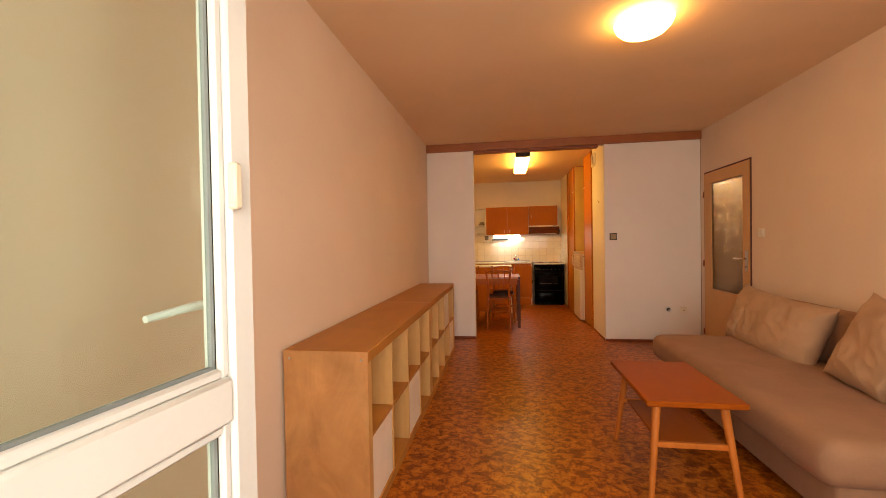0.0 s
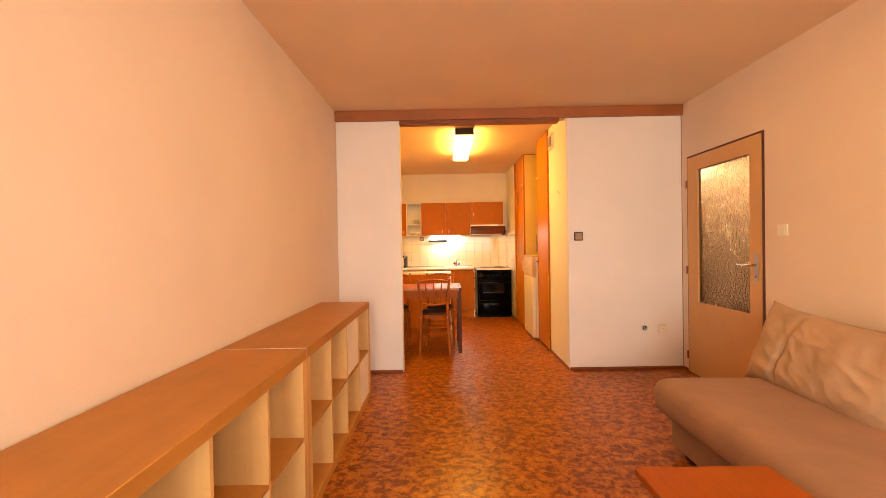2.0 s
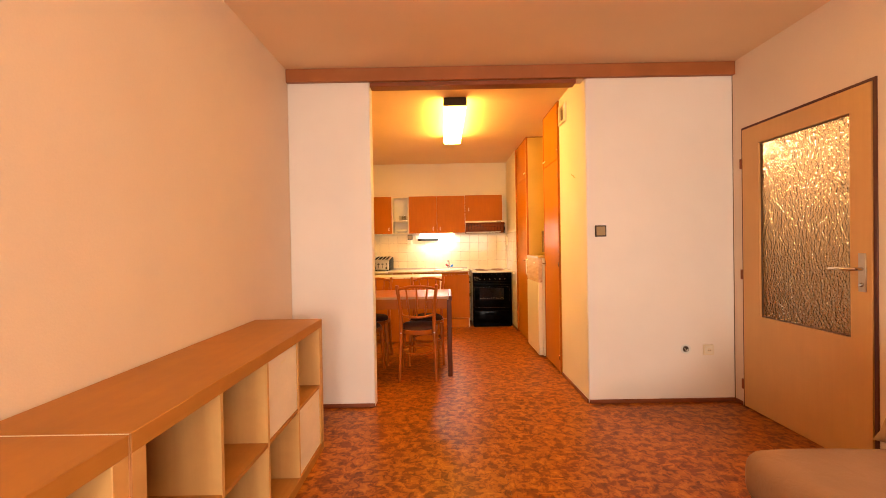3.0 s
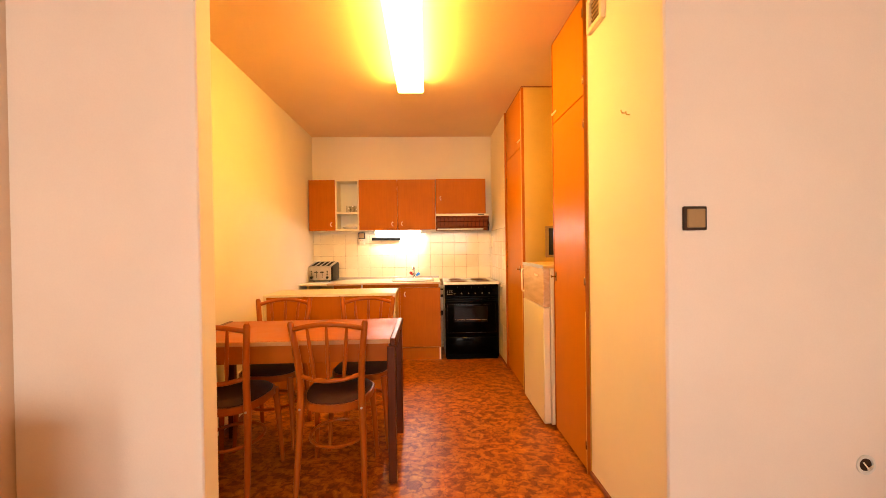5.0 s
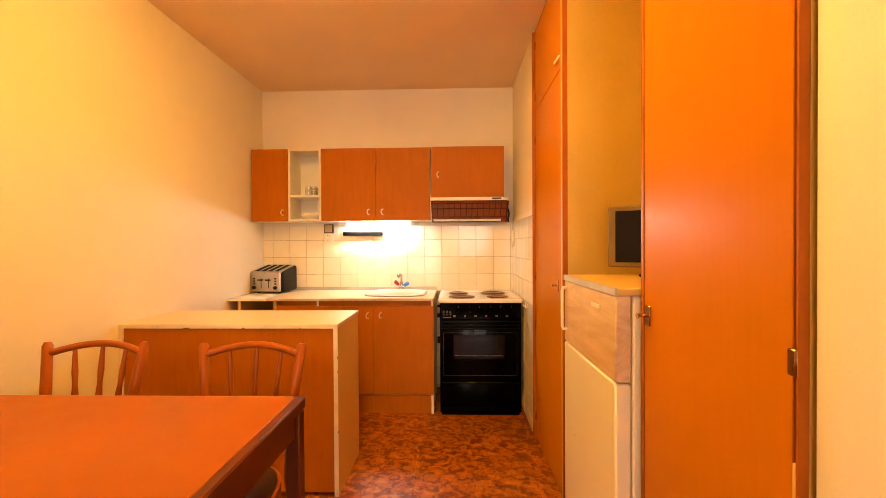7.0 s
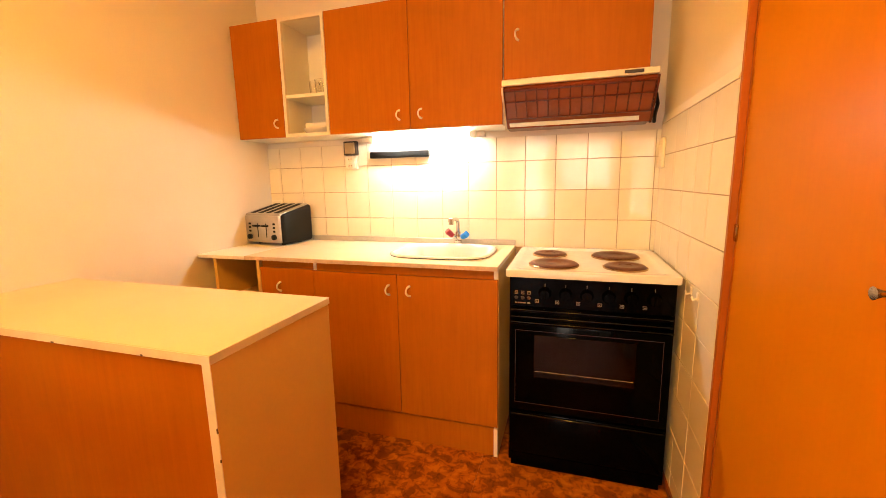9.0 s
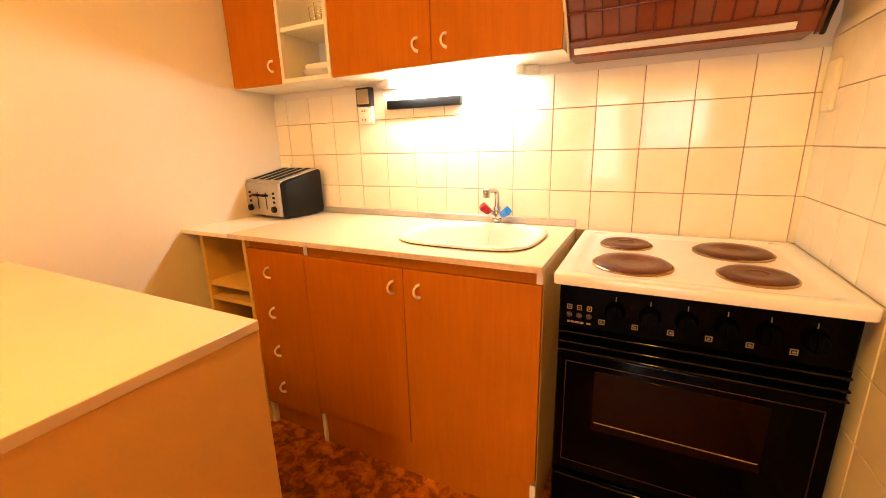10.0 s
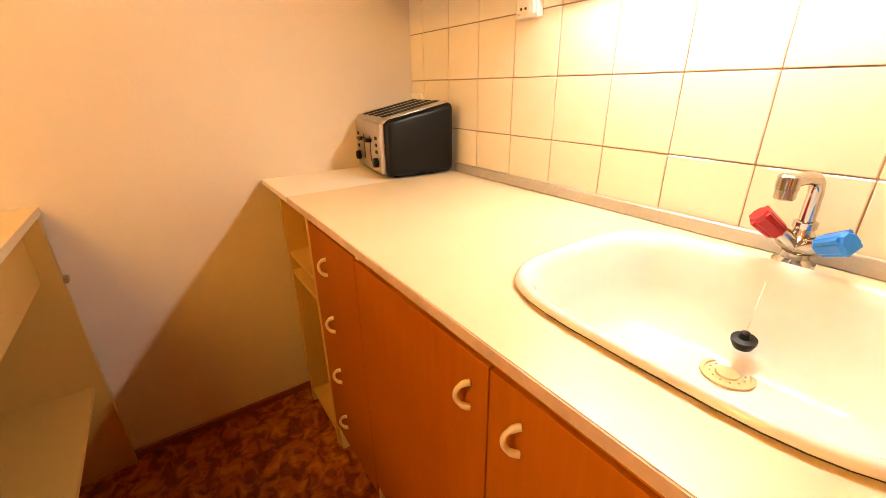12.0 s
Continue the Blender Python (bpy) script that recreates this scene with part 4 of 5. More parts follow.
fg = thing("fridge", (1.55, 6.62, 0), "low white fridge with pale oak upper front", "fridge")
FX, FY0, FY1 = 1.262, 6.345, 6.888
part("body", boxed(FX + 0.05, 1.88, FY0, FY1, 0.02, 1.058, r=0.006), FRIDGE_WHITE, fg)
part("lower_door", boxed(FX, FX + 0.047, FY0, FY1, 0.03, 0.80, r=0.006), FRIDGE_WHITE, fg)
part("upper_front", boxed(FX + 0.001, FX + 0.047, FY0, FY1, 0.803, 1.058, r=0.004), OAK, fg, "pale oak upper front")
part("top_sheet", boxed(FX + 0.004, 1.885, FY0 - 0.004, FY1 + 0.004, 1.0585, 1.080, r=0.002), CREAM, fg)
part("top_edge", boxed(FX - 0.002, FX + 0.0035, FY0 - 0.004, FY1 + 0.004, 1.0585, 1.081), ALU, fg, "metal top edging")
HY = FY1 - 0.036
hb = tube(bmesh.new(), [(FX, HY, 1.028), (FX - 0.014, HY, 1.03), (FX - 0.019, HY, 1.018), (FX - 0.019, HY, 0.870), (FX - 0.014, HY, 0.857), (FX, HY, 0.857)], 0.0065, 10)
part("door_handle", hb, HANDLE, fg, "upright cream bar handle")
part("badge", boxed(FX - 0.003, FX + 0.001, 6.47, 6.545, 1.0, 1.014, r=0.001), HANDLE, fg, "small cream badge")
for y in (FY0 + 0.06, FY1 - 0.06):
    part("foot", lathed([(0.02, 0), (0.016, 0.02)], (FX + 0.09, y, 0), 12), BLACKMAT, fg)

tv = thing("small_screen", (1.6, 6.75, 1.081), "small dark screen in a bronze frame on the fridge", "television")
scr = Matrix.Translation((1.437, 6.855, 1.0805)) @ Matrix.Rotation(radians(-33), 4, "Z")
part("frame", boxed(-0.0, 0.48, -0.02, 0.035, 0.035, 0.282, r=0.006, m=scr), TVFRAME, tv)
part("screen", boxed(0.03, 0.45, -0.0225, -0.0195, 0.055, 0.262, m=scr), SCREEN, tv, "black glossy screen")
part("foot", boxed(0.12, 0.36, -0.05, 0.10, 0.0, 0.012, r=0.004, m=scr), BLACKMAT, tv)
part("neck", boxed(0.2, 0.28, 0.0, 0.03, 0.011, 0.05, r=0.003, m=scr), BLACKMAT, tv)

# ---- worktop island ----
isl = thing("kitchen_island", (-0.3, 7.29, 0), "low tan kitchen island with an orange front panel", "cabinet")
IX, IY0, IY1, IZ = 0.234, 7.070, 7.487, 0.832
part("worktop", boxed(KLEFT + 0.002, IX, IY0, IY1, IZ - 0.020, IZ, r=0.0015), WORKTOP, isl, "pale cream laminate top")
part("front_panel", boxed(KLEFT + 0.025, IX - 0.022, IY0 + 0.004, IY0 + 0.02, 0.02, IZ - 0.021), FRONT, isl, "orange laminate panel")
part("end_panel", boxed(IX - 0.021, IX - 0.002, IY0 + 0.001, IY1 - 0.004, 0.0, IZ - 0.0205, r=0.001), CREAM, isl, "tan end panel")
part("edge_strip", boxed(IX - 0.022, IX - 0.001, IY0 - 0.001, IY0 + 0.001, 0.0, IZ - 0.0205), EDGE, isl)
part("edge_strip", boxed(KLEFT + 0.003, IX, IY0 - 0.002, IY0 - 0.0002, IZ - 0.020, IZ - 0.001), EDGE, isl)
part("edge_strip", boxed(KLEFT + 0.003, KLEFT + 0.024, IY0 - 0.001, IY0 + 0.003, 0.0, IZ - 0.0205), EDGE, isl)
for x, w in ((-0.52, 0.018), (-0.50, 0.008), (-0.23, 0.010), (0.05, 0.006)):
    part("edge_chip", boxed(x, x + w, IY0 - 0.0026, IY0 - 0.0018, IZ - 0.0205, IZ - 0.0165), DARKBEAD, isl, "dark chip in the edging")
for z, h in ((0.665, 0.012), (0.60, 0.007), (0.31, 0.010)):
    part("edge_chip", boxed(IX - 0.0035, IX - 0.0008, IY0 - 0.0016, IY0 + 0.0004, z, z + h), DARKBEAD, isl, "dark chip in the edging")
part("wall_panel", boxed(KLEFT + 0.014, KLEFT + 0.032, IY0 + 0.021, IY1 - 0.004, 0.0, IZ - 0.0205), CREAM, isl)
part("back_rail", boxed(KLEFT + 0.033, IX - 0.022, IY1 - 0.06, IY1 - 0.044, IZ - 0.185, IZ - 0.021), CREAM, isl)
part("shelf", boxed(KLEFT + 0.033, IX - 0.022, IY0 + 0.021, IY1 - 0.03, 0.30, 0.316), CREAM, isl)
part("bracket", boxed(KLEFT + 0.004, KLEFT + 0.03, IY1 - 0.008, IY1 + 0.006, 0.632, 0.648, r=0.002), BRONZE, isl)

# ---- base units along the end wall ----
CZ, CY = 0.832, 8.005
FY = 8.030


def c_handle(parent, x, y, z, r=0.021):
    """A cream C-shaped pull on a front that looks along -y."""
    pts = [Vector((x + 0.006 - (0.012 * math.cos(radians(a))), y - 0.017 * math.cos(radians(a)), z + r * math.sin(radians(a)))) for a in range(-90, 91, 15)]
    part("handle", tube(bmesh.new(), pts, [0.0038 if 2 < k < 10 else 0.0050 for k in range(13)], 10), HANDLE, parent, "cream C-shaped pull")


ou = thing("open_base_unit", (-0.66, 8.3, 0), "narrow open cream base unit with two shelves", "cabinet", "kitchen base units")
for x0, x1 in ((-0.775, -0.757), (-0.518, -0.501)):
    part("side", boxed(x0, x1, FY, KBACK - 0.012, 0.0, CZ - 0.0195), CREAM, ou)
for z in (0.045, 0.535, 0.600):
    part("shelf", boxed(-0.757, -0.518, FY + 0.004, KBACK - 0.02, z - 0.008, z + 0.008), CREAM, ou)
part("back", boxed(-0.757, -0.518, KBACK - 0.019, KBACK - 0.012, 0.0, CZ - 0.0195), CREAM, ou)

du = thing("drawer_unit", (-0.35, 8.3, 0), "orange drawer unit with four cream pulls", "cabinet", "kitchen base units")
part("body", boxed(-0.498, -0.205, FY + 0.018, KBACK - 0.012, 0.10, CZ - 0.0185), FRONT, du)
part("kickboard", boxed(-0.498, -0.205, FY + 0.03, FY + 0.046, 0.0, 0.10), FRONT, du)
part("leg", boxed(-0.498, -0.482, FY + 0.006, FY + 0.03, 0.0, 0.10), EDGE, du)
for k in range(4):
    z0 = 0.105 + k * 0.168
    d = part("drawer_front", boxed(-0.496, -0.207, FY, FY + 0.017, z0, z0 + 0.1676), FRONT, du)
    c_handle(d, -0.390, FY, 0.200 + k * 0.163)

su = thing("sink_unit", (0.22, 8.3, 0), "two-door orange sink unit with cream pulls", "cabinet", "kitchen base units")
for x0, x1 in ((-0.204, -0.188), (0.622, 0.640)):
    part("side", boxed(x0, x1, FY + 0.018, KBACK - 0.012, 0.0, CZ - 0.0185), CREAM, su)
    part("side_end", boxed(x0 + 0.001, x1 - 0.001, FY + 0.003, FY + 0.0178, 0.775, CZ - 0.019), EDGE, su, "pale panel end")
    part("side_foot", boxed(x0 + 0.001, x1 - 0.001, FY + 0.003, FY + 0.0178, 0.0, 0.128), EDGE, su, "pale panel foot")
part("bottom", boxed(-0.188, 0.622, FY + 0.02, KBACK - 0.02, 0.13, 0.146), CREAM, su)
part("kickboard", boxed(-0.188, 0.622, FY + 0.012, FY + 0.03, 0.0, 0.128), FRONT, su)
part("front_rail", boxed(-0.188, 0.622, FY + 0.006, FY + 0.022, 0.774, CZ - 0.0185), FRONT, su)
d = part("door", boxed(-0.2055, 0.2055, FY, FY + 0.016, 0.138, 0.772, r=0.001), FRONT, su)
c_handle(d, 0.166, FY, 0.706)
d = part("door", boxed(0.2085, 0.638, FY, FY + 0.016, 0.138, 0.772, r=0.001), FRONT, su)
c_handle(d, 0.260, FY, 0.706)

lt = thing("corner_worktop", (-0.7, 8.28, CZ), "short white worktop piece in the corner", "worktop")
part("board", boxed(KLEFT + 0.002, -0.562, CY, KBACK - 0.012, CZ - 0.019, CZ - 0.002, r=0.0015), CORNERTOP, lt)
part("edge_strip", boxed(KLEFT + 0.003, -0.562, CY - 0.0022, CY - 0.0002, CZ - 0.017, CZ - 0.003), EDGE, lt)

# worktop with an oval cut for the sink
SKX, SKY, SKA, SKB = 0.340, 8.292, 0.238, 0.197


def oval(a, b, n=48, p=0.56):
    out = []
    for k in range(n):
        t = 2 * math.pi * k / n
        c, s = math.cos(t), math.sin(t)
        out.append((SKX + a * math.copysign(abs(c) ** p, c), SKY + b * math.copysign(abs(s) ** p, s)))
    return out


def rect_ray(px, py, x0, x1, y0, y1):
    dx, dy = px - SKX, py - SKY
    f = min((x1 - SKX) / dx if dx > 1e-9 else (x0 - SKX) / dx if dx < -1e-9 else 1e9, (y1 - SKY) / dy if dy > 1e-9 else (y0 - SKY) / dy if dy < -1e-9 else 1e9)
    return SKX + dx * f, SKY + dy * f


WX0_, WX1_, WY1_ = -0.560, 0.642, KBACK - 0.012
bm = bmesh.new()
inner = oval(SKA - 0.012, SKB - 0.012)
corners = [(WX0_, CY), (WX1_, CY), (WX1_, WY1_), (WX0_, WY1_)]
outer = [rect_ray(x, y, WX0_, WX1_, CY, WY1_) for x, y in inner]
for cx, cy in corners:
    k = min(range(len(outer)), key=lambda i: (outer[i][0] - cx) ** 2 + (outer[i][1] - cy) ** 2)
    outer[k] = (cx, cy)
n = len(inner)
rings = [[bm.verts.new((x, y, z)) for x, y in pts] for pts, z in ((inner, CZ - 0.018), (inner, CZ), (outer, CZ), (outer, CZ - 0.018))]
for a, b in zip(rings, rings[1:] + rings[:1]):
    for k in range(n):
        bm.faces.new((a[k], a[(k + 1) % n], b[(k + 1) % n], b[k]))
wt = thing("worktop", (0.04, 8.28, CZ), "cream laminate worktop with an oval sink cut-out", "worktop")
part("board", bm, WORKTOP, wt, angle=30)
part("edge_strip", boxed(WX0_, WX1_, CY - 0.0025, CY - 0.0003, CZ - 0.017, CZ - 0.001), WORN_EDGE, wt, "pale worn front edge")
part("back_strip", boxed(WX0_, WX1_, WY1_ - 0.014, WY1_ - 0.001, CZ + 0.0005, CZ + 0.028, r=0.002), ALU, wt, "aluminium upstand strip")

sk = thing("sink", (SKX, SKY, CZ), "white enamel oval sink set in the worktop", "sink")
bm = bmesh.new()
prof = [(SKA - 0.004, SKB - 0.004, 0.0035), (SKA, SKB, 0.0045), (SKA - 0.002, SKB - 0.002, 0.010), (SKA - 0.010, SKB - 0.010, 0.013), (SKA - 0.018, SKB - 0.018, 0.007), (SKA - 0.026, SKB - 0.026, -0.010),
        (SKA - 0.040, SKB - 0.038, -0.07), (SKA - 0.062, SKB - 0.056, -0.125), (SKA - 0.10, SKB - 0.088, -0.146), (SKA - 0.15, SKB - 0.125, -0.149), (0.03, 0.03, -0.150)]
prev = None
for a, b, z in prof:
    cur = [bm.verts.new((x, y, CZ + z)) for x, y in oval(a, b, 48, 0.56 if a > 0.05 else 1.0)]
    if prev:
        for k in range(48):
            bm.faces.new((prev[k], prev[(k + 1) % 48], cur[(k + 1) % 48], cur[k]))
    prev = cur
bm.faces.new(prev)
part("basin", bm, ENAMEL, sk, angle=75)
# dark ring paints in the shadow gap below the sink rim
bm = bmesh.new()
ra, rb_ = ([bm.verts.new((x, y, CZ + z)) for x, y in oval(SKA - 0.003, SKB - 0.003)] for z in (0.0004, 0.0046))
for k in range(48):
    bm.faces.new((ra[k], ra[(k + 1) % 48], rb_[(k + 1) % 48], rb_[k]))
part("seal", bm, DARKBROWN, sk, "dark brown ring painting in the shadow under the rim")
DRX, DRY = 0.345, 8.385
drain = part("drain", lathed([(0.036, 0.0), (0.036, 0.003), (0.030, 0.004), (0.029, 0.001), (0.016, 0.001), (0.015, 0.004), (0.010, 0.005)], (DRX, DRY, CZ - 0.1475), 24), DRAIN, sk, "brass-toned slotted drain")
for k in range(12):
    a = 2 * math.pi * k / 12
    part("slot", lathed([(0.0016, 0), (0.0016, 0.001)], (DRX + 0.023 * math.cos(a), DRY + 0.023 * math.sin(a), CZ - 0.1455), 6), BRONZE, drain)
pg = thing("sink_plug", (0.31, 8.32, CZ - 0.13), "black rubber plug hanging on a bead chain", "plug")
PX, PY, PZ = 0.345, 8.415, CZ - 0.100
part("stopper", lathed([(0.013, -0.010), (0.017, 0.0), (0.017, 0.005), (0.008, 0.007), (0.006, 0.016), (0.003, 0.018)], (PX, PY, PZ), 20, Matrix.Rotation(radians(10), 4, "X")), BLACKMAT, pg)
chain = bmesh.new()
top = Vector((0.333, 8.486, CZ + 0.012))
for k in range(36):
    q = Vector((PX, PY, PZ + 0.02)).lerp(top, k / 35)
    bmesh.ops.create_icosphere(chain, subdivisions=1, radius=0.0013, matrix=Matrix.Translation(q))
part("chain", chain, STEEL, pg)

tp = thing("mixer_tap", (0.348, 8.51, CZ), "chrome sink tap with red and blue grips", "tap")
part("foot", lathed([(0.027, 0.0), (0.027, 0.006), (0.018, 0.012), (0.017, 0.03), (0.019, 0.042), (0.013, 0.055), (0.012, 0.062)], (0.348, 8.516, CZ + 0.001), 24), CHROME, tp)
sp = tube(bmesh.new(), [(0.348, 8.516, CZ + 0.055), (0.348, 8.515, CZ + 0.112), (0.347, 8.511, CZ + 0.127), (0.345, 8.500, CZ + 0.135), (0.341, 8.478, CZ + 0.137), (0.336, 8.445, CZ + 0.136)], [0.0100, 0.0095, 0.0095, 0.0095, 0.009, 0.009], 14)
part("spout", sp, CHROME, tp)
part("collar", lathed([(0.0115, 0.0), (0.015, 0.002), (0.015, 0.011), (0.0115, 0.013)], (0.348, 8.516, CZ + 0.058), 18), CHROME, tp)
part("nozzle", lathed([(0.0105, -0.023), (0.0125, -0.021), (0.0125, -0.009), (0.0135, -0.008), (0.0135, 0.008), (0.010, 0.011)], (0.334, 8.436, CZ + 0.136), 18), CHROME, tp)
for s, mat_, lab in ((-1, REDCAP, "red plastic grip"), (1, BLUECAP, "blue plastic grip")):
    a = Vector((0.348, 8.508, CZ + 0.028))
    d = Vector((s * 0.58, -0.50, 0.64)).normalized() if s < 0 else Vector((s * 0.76, -0.46, 0.46)).normalized()
    part("valve", tube(bmesh.new(), [a, a + d * 0.03, a + d * 0.045], [0.011, 0.014, 0.010], 12), CHROME, tp)
    g = bmesh.new()
    tube(g, [a + d * 0.036, a + d * 0.040, a + d * 0.074, a + d * 0.080], [0.012, 0.0145, 0.0165, 0.013], 8)
    for k in range(4):
        u = d.orthogonal().normalized()
        u = Matrix.Rotation(k * math.pi / 2 + 0.4, 3, d) @ u
        tube(g, [a + d * 0.044 + u * 0.0128, a + d * 0.077 + u * 0.0150], 0.0040, 6)
    part("grip", g, mat_, tp, lab, angle=25)

# ---- stove ----
st = thing("stove", (0.98, 8.3, 0), "black electric stove with white enamel hob and four hotplates", "stove")
QX0, QX1, QY, QZ = 0.688, 1.262, 8.012, 0.830
part("body", boxed(QX0, QX1, QY + 0.03, KBACK - 0.02, 0.015, QZ - 0.030, r=0.003), ENAMEL, st, "white enamel side walls")


def round_rect(x0, x1, y0, y1, r, n=6):
    out = []
    for cx, cy, a0 in ((x1 - r, y1 - r, 0), (x0 + r, y1 - r, 90), (x0 + r, y0 + r, 180), (x1 - r, y0 + r, 270)):
        out += [(cx + r * math.cos(radians(a0 + 90 * k / n)), cy + r * math.sin(radians(a0 + 90 * k / n))) for k in range(n + 1)]
    return out


def loft(levels):
    """A skin over rings of (points, height), closed by its last ring."""
    bm, prev = bmesh.new(), None
    for pts, z in levels:
        cur = [bm.verts.new((x, y, z)) for x, y in pts]
        for k in range(len(cur) if prev else 0):
            bm.faces.new((prev[k], prev[(k + 1) % len(cur)], cur[(k + 1) % len(cur)], cur[k]))
        prev = cur
    bm.faces.new(prev)
    return bm


hx0, hx1, hy0, hy1 = QX0 - 0.012, QX1 + 0.006, QY - 0.036, KBACK - 0.030
hob = loft([(round_rect(hx0 + g, hx1 - g, hy0 + g, hy1 - g, max(r, 0.004)), QZ + z) for g, r, z in (
    (0.001, 0.012, -0.027), (0.0, 0.013, -0.024), (0.0, 0.013, -0.005), (0.002, 0.012, -0.001), (0.005, 0.011, 0.0), (0.030, 0.030, 0.0), (0.038, 0.036, -0.003), (0.046, 0.040, -0.0075), (0.06, 0.05, -0.008))])
part("hob", hob, ENAMEL, st, "white enamel hob tray", angle=60)
for x, y, r in ((0.821, 8.365, 0.070), (0.845, 8.140, 0.092), (1.095, 8.362, 0.092), (1.108, 8.135, 0.074)):
    hp = part("hotplate", lathed([(r, -0.004), (r, 0.004), (r - 0.006, 0.008), (r * 0.62, 0.0085), (r * 0.60, 0.0075), (r * 0.34, 0.008), (r * 0.30, 0.0055), (0.01, 0.0055)], (x, y, QZ - 0.004), 40), HOTPLATE, st, "dark iron hotplate")
    part("rim", lathed([(r + 0.006, -0.003), (r + 0.006, 0.001), (r + 0.003, 0.003), (r + 0.0005, 0.001)], (x, y, QZ - 0.005), 40), RIM, hp, "bronzed metal rim")
part("badge", boxed(0.712, 0.752, hy1 - 0.046, hy1 - 0.036, QZ - 0.0015, QZ + 0.0008), STEEL, st)
part("badge", boxed(1.205, 1.235, hy1 - 0.044, hy1 - 0.036, QZ - 0.0015, QZ + 0.0008), STEEL, st)
part("front_frame", boxed(QX0 - 0.001, QX1 + 0.001, QY + 0.012, QY + 0.0295, 0.016, QZ - 0.028), BLACK, st)
pn = part("control_panel", boxed(QX0 + 0.002, QX1 - 0.002, QY, QY + 0.0115, 0.679, QZ - 0.028, r=0.004), BLACK, st)
for k in range(6):
    x = 0.820 + k * 0.0745
    kn = part("knob", lathed([(0.024, 0.0), (0.022, 0.006), (0.019, 0.022), (0.017, 0.024)], (x, QY, 0.738), 24, Matrix.Rotation(radians(90), 4, "X")), BLACK, pn)
    part("grip_bar", boxed(x - 0.004, x + 0.004, QY - 0.030, QY - 0.022, 0.721, 0.756, r=0.001), BLACK, kn)
    part("mark", boxed(x - 0.001, x + 0.001, QY - 0.0015, QY + 0.001, 0.764, 0.775), PRINT, pn, "pale printed mark")
    x -= 0.029
    sq = boxed(x - 0.007, x + 0.007, QY - 0.0012, QY + 0.001, 0.699, 0.701)
    for x0, x1, z0, z1 in ((x - 0.007, x + 0.007, 0.710, 0.712), (x - 0.007, x - 0.005, 0.701, 0.710), (x + 0.005, x + 0.007, 0.701, 0.710), (x - 0.003, x + 0.002 + 0.001 * (k % 3), 0.703, 0.707)):
        box(sq, x0, x1, QY - 0.0012, QY + 0.001, z0, z1)
    part("symbol", sq, PRINT, pn, "pale printed square symbol")
for k in range(3):
    x = 0.714 + k * 0.0235
    sq = boxed(x - 0.006, x + 0.006, QY - 0.0012, QY + 0.001, 0.729, 0.731)
    for x0, x1, z0, z1 in ((x - 0.006, x + 0.006, 0.740, 0.742), (x - 0.006, x - 0.004, 0.731, 0.740), (x + 0.004, x + 0.006, 0.731, 0.740), (x - 0.002, x + 0.002, 0.734, 0.737)):
        box(sq, x0, x1, QY - 0.0012, QY + 0.001, z0, z1)
    part("symbol", sq, PRINT, pn, "pale printed square symbol")
    part("button", lathed([(0.007, 0), (0.006, 0.006), (0.004, 0.007)], (x, QY, 0.715), 14, Matrix.Rotation(radians(90), 4, "X")), DARKBROWN, pn)
for x0, x1 in ((0.709, 0.717), (0.719, 0.726), (0.728, 0.738), (0.740, 0.749), (0.756, 0.766)):
    part("mark", boxed(x0, x1, QY - 0.0012, QY + 0.001, 0.693, 0.698), PRINT, pn)
# ridged band between the panel and the oven door
for z, d in ((0.669, 0.010), (0.643, 0.014), (0.622, 0.018)):
    part("vent_ridge", boxed(QX0 + 0.003, QX1 - 0.003, QY - d, QY + 0.0115, z - 0.003, z + 0.003, r=0.002), BLACKGLOSS, st)
od = part("oven_door", boxed(QX0 + 0.002, QX1 - 0.002, QY - 0.006, QY + 0.0115, 0.252, 0.614, r=0.006, seg=2), BLACK, st)
part("oven_window", boxed(0.784, 1.144, QY - 0.0085, QY - 0.005, 0.400, 0.572, r=0.001), OVENGLASS, od, "smoked oven window")
part("shelf_wire", boxed(0.79, 1.138, QY - 0.0095, QY - 0.0083, 0.424, 0.4258), BRONZE, od)
for x0, x1, z0, z1 in ((0.712, 1.232, 0.586, 0.588), (0.712, 1.232, 0.285, 0.287), (0.712, 0.714, 0.287, 0.586), (1.230, 1.232, 0.287, 0.586)):
    part("trim_line", boxed(x0, x1, QY - 0.0075, QY - 0.0055, z0, z1), DARKRED, od, "thin dark red line")
dw = part("drawer", boxed(QX0 + 0.002, QX1 - 0.002, QY - 0.002, QY + 0.0115, 0.06, 0.242, r=0.006, seg=2), BLACK, st)
part("drawer_lip", boxed(QX0 + 0.008, QX1 - 0.008, QY - 0.012, QY - 0.002, 0.230, 0.238, r=0.003), BLACKGLOSS, dw)
part("plinth", boxed(QX0 + 0.010, QX1 - 0.014, QY + 0.0, QY + 0.0115, 0.002, 0.058), BLACK, st)
for x in (QX0 + 0.05, QX1 - 0.05):
    part("foot", lathed([(0.016, 0.0), (0.016, 0.018)], (x, QY + 0.06, 0), 12), BLACKMAT, st)

# ---- wall units ----
UY, UZ0, UZ1 = 8.338, 1.405, 1.982


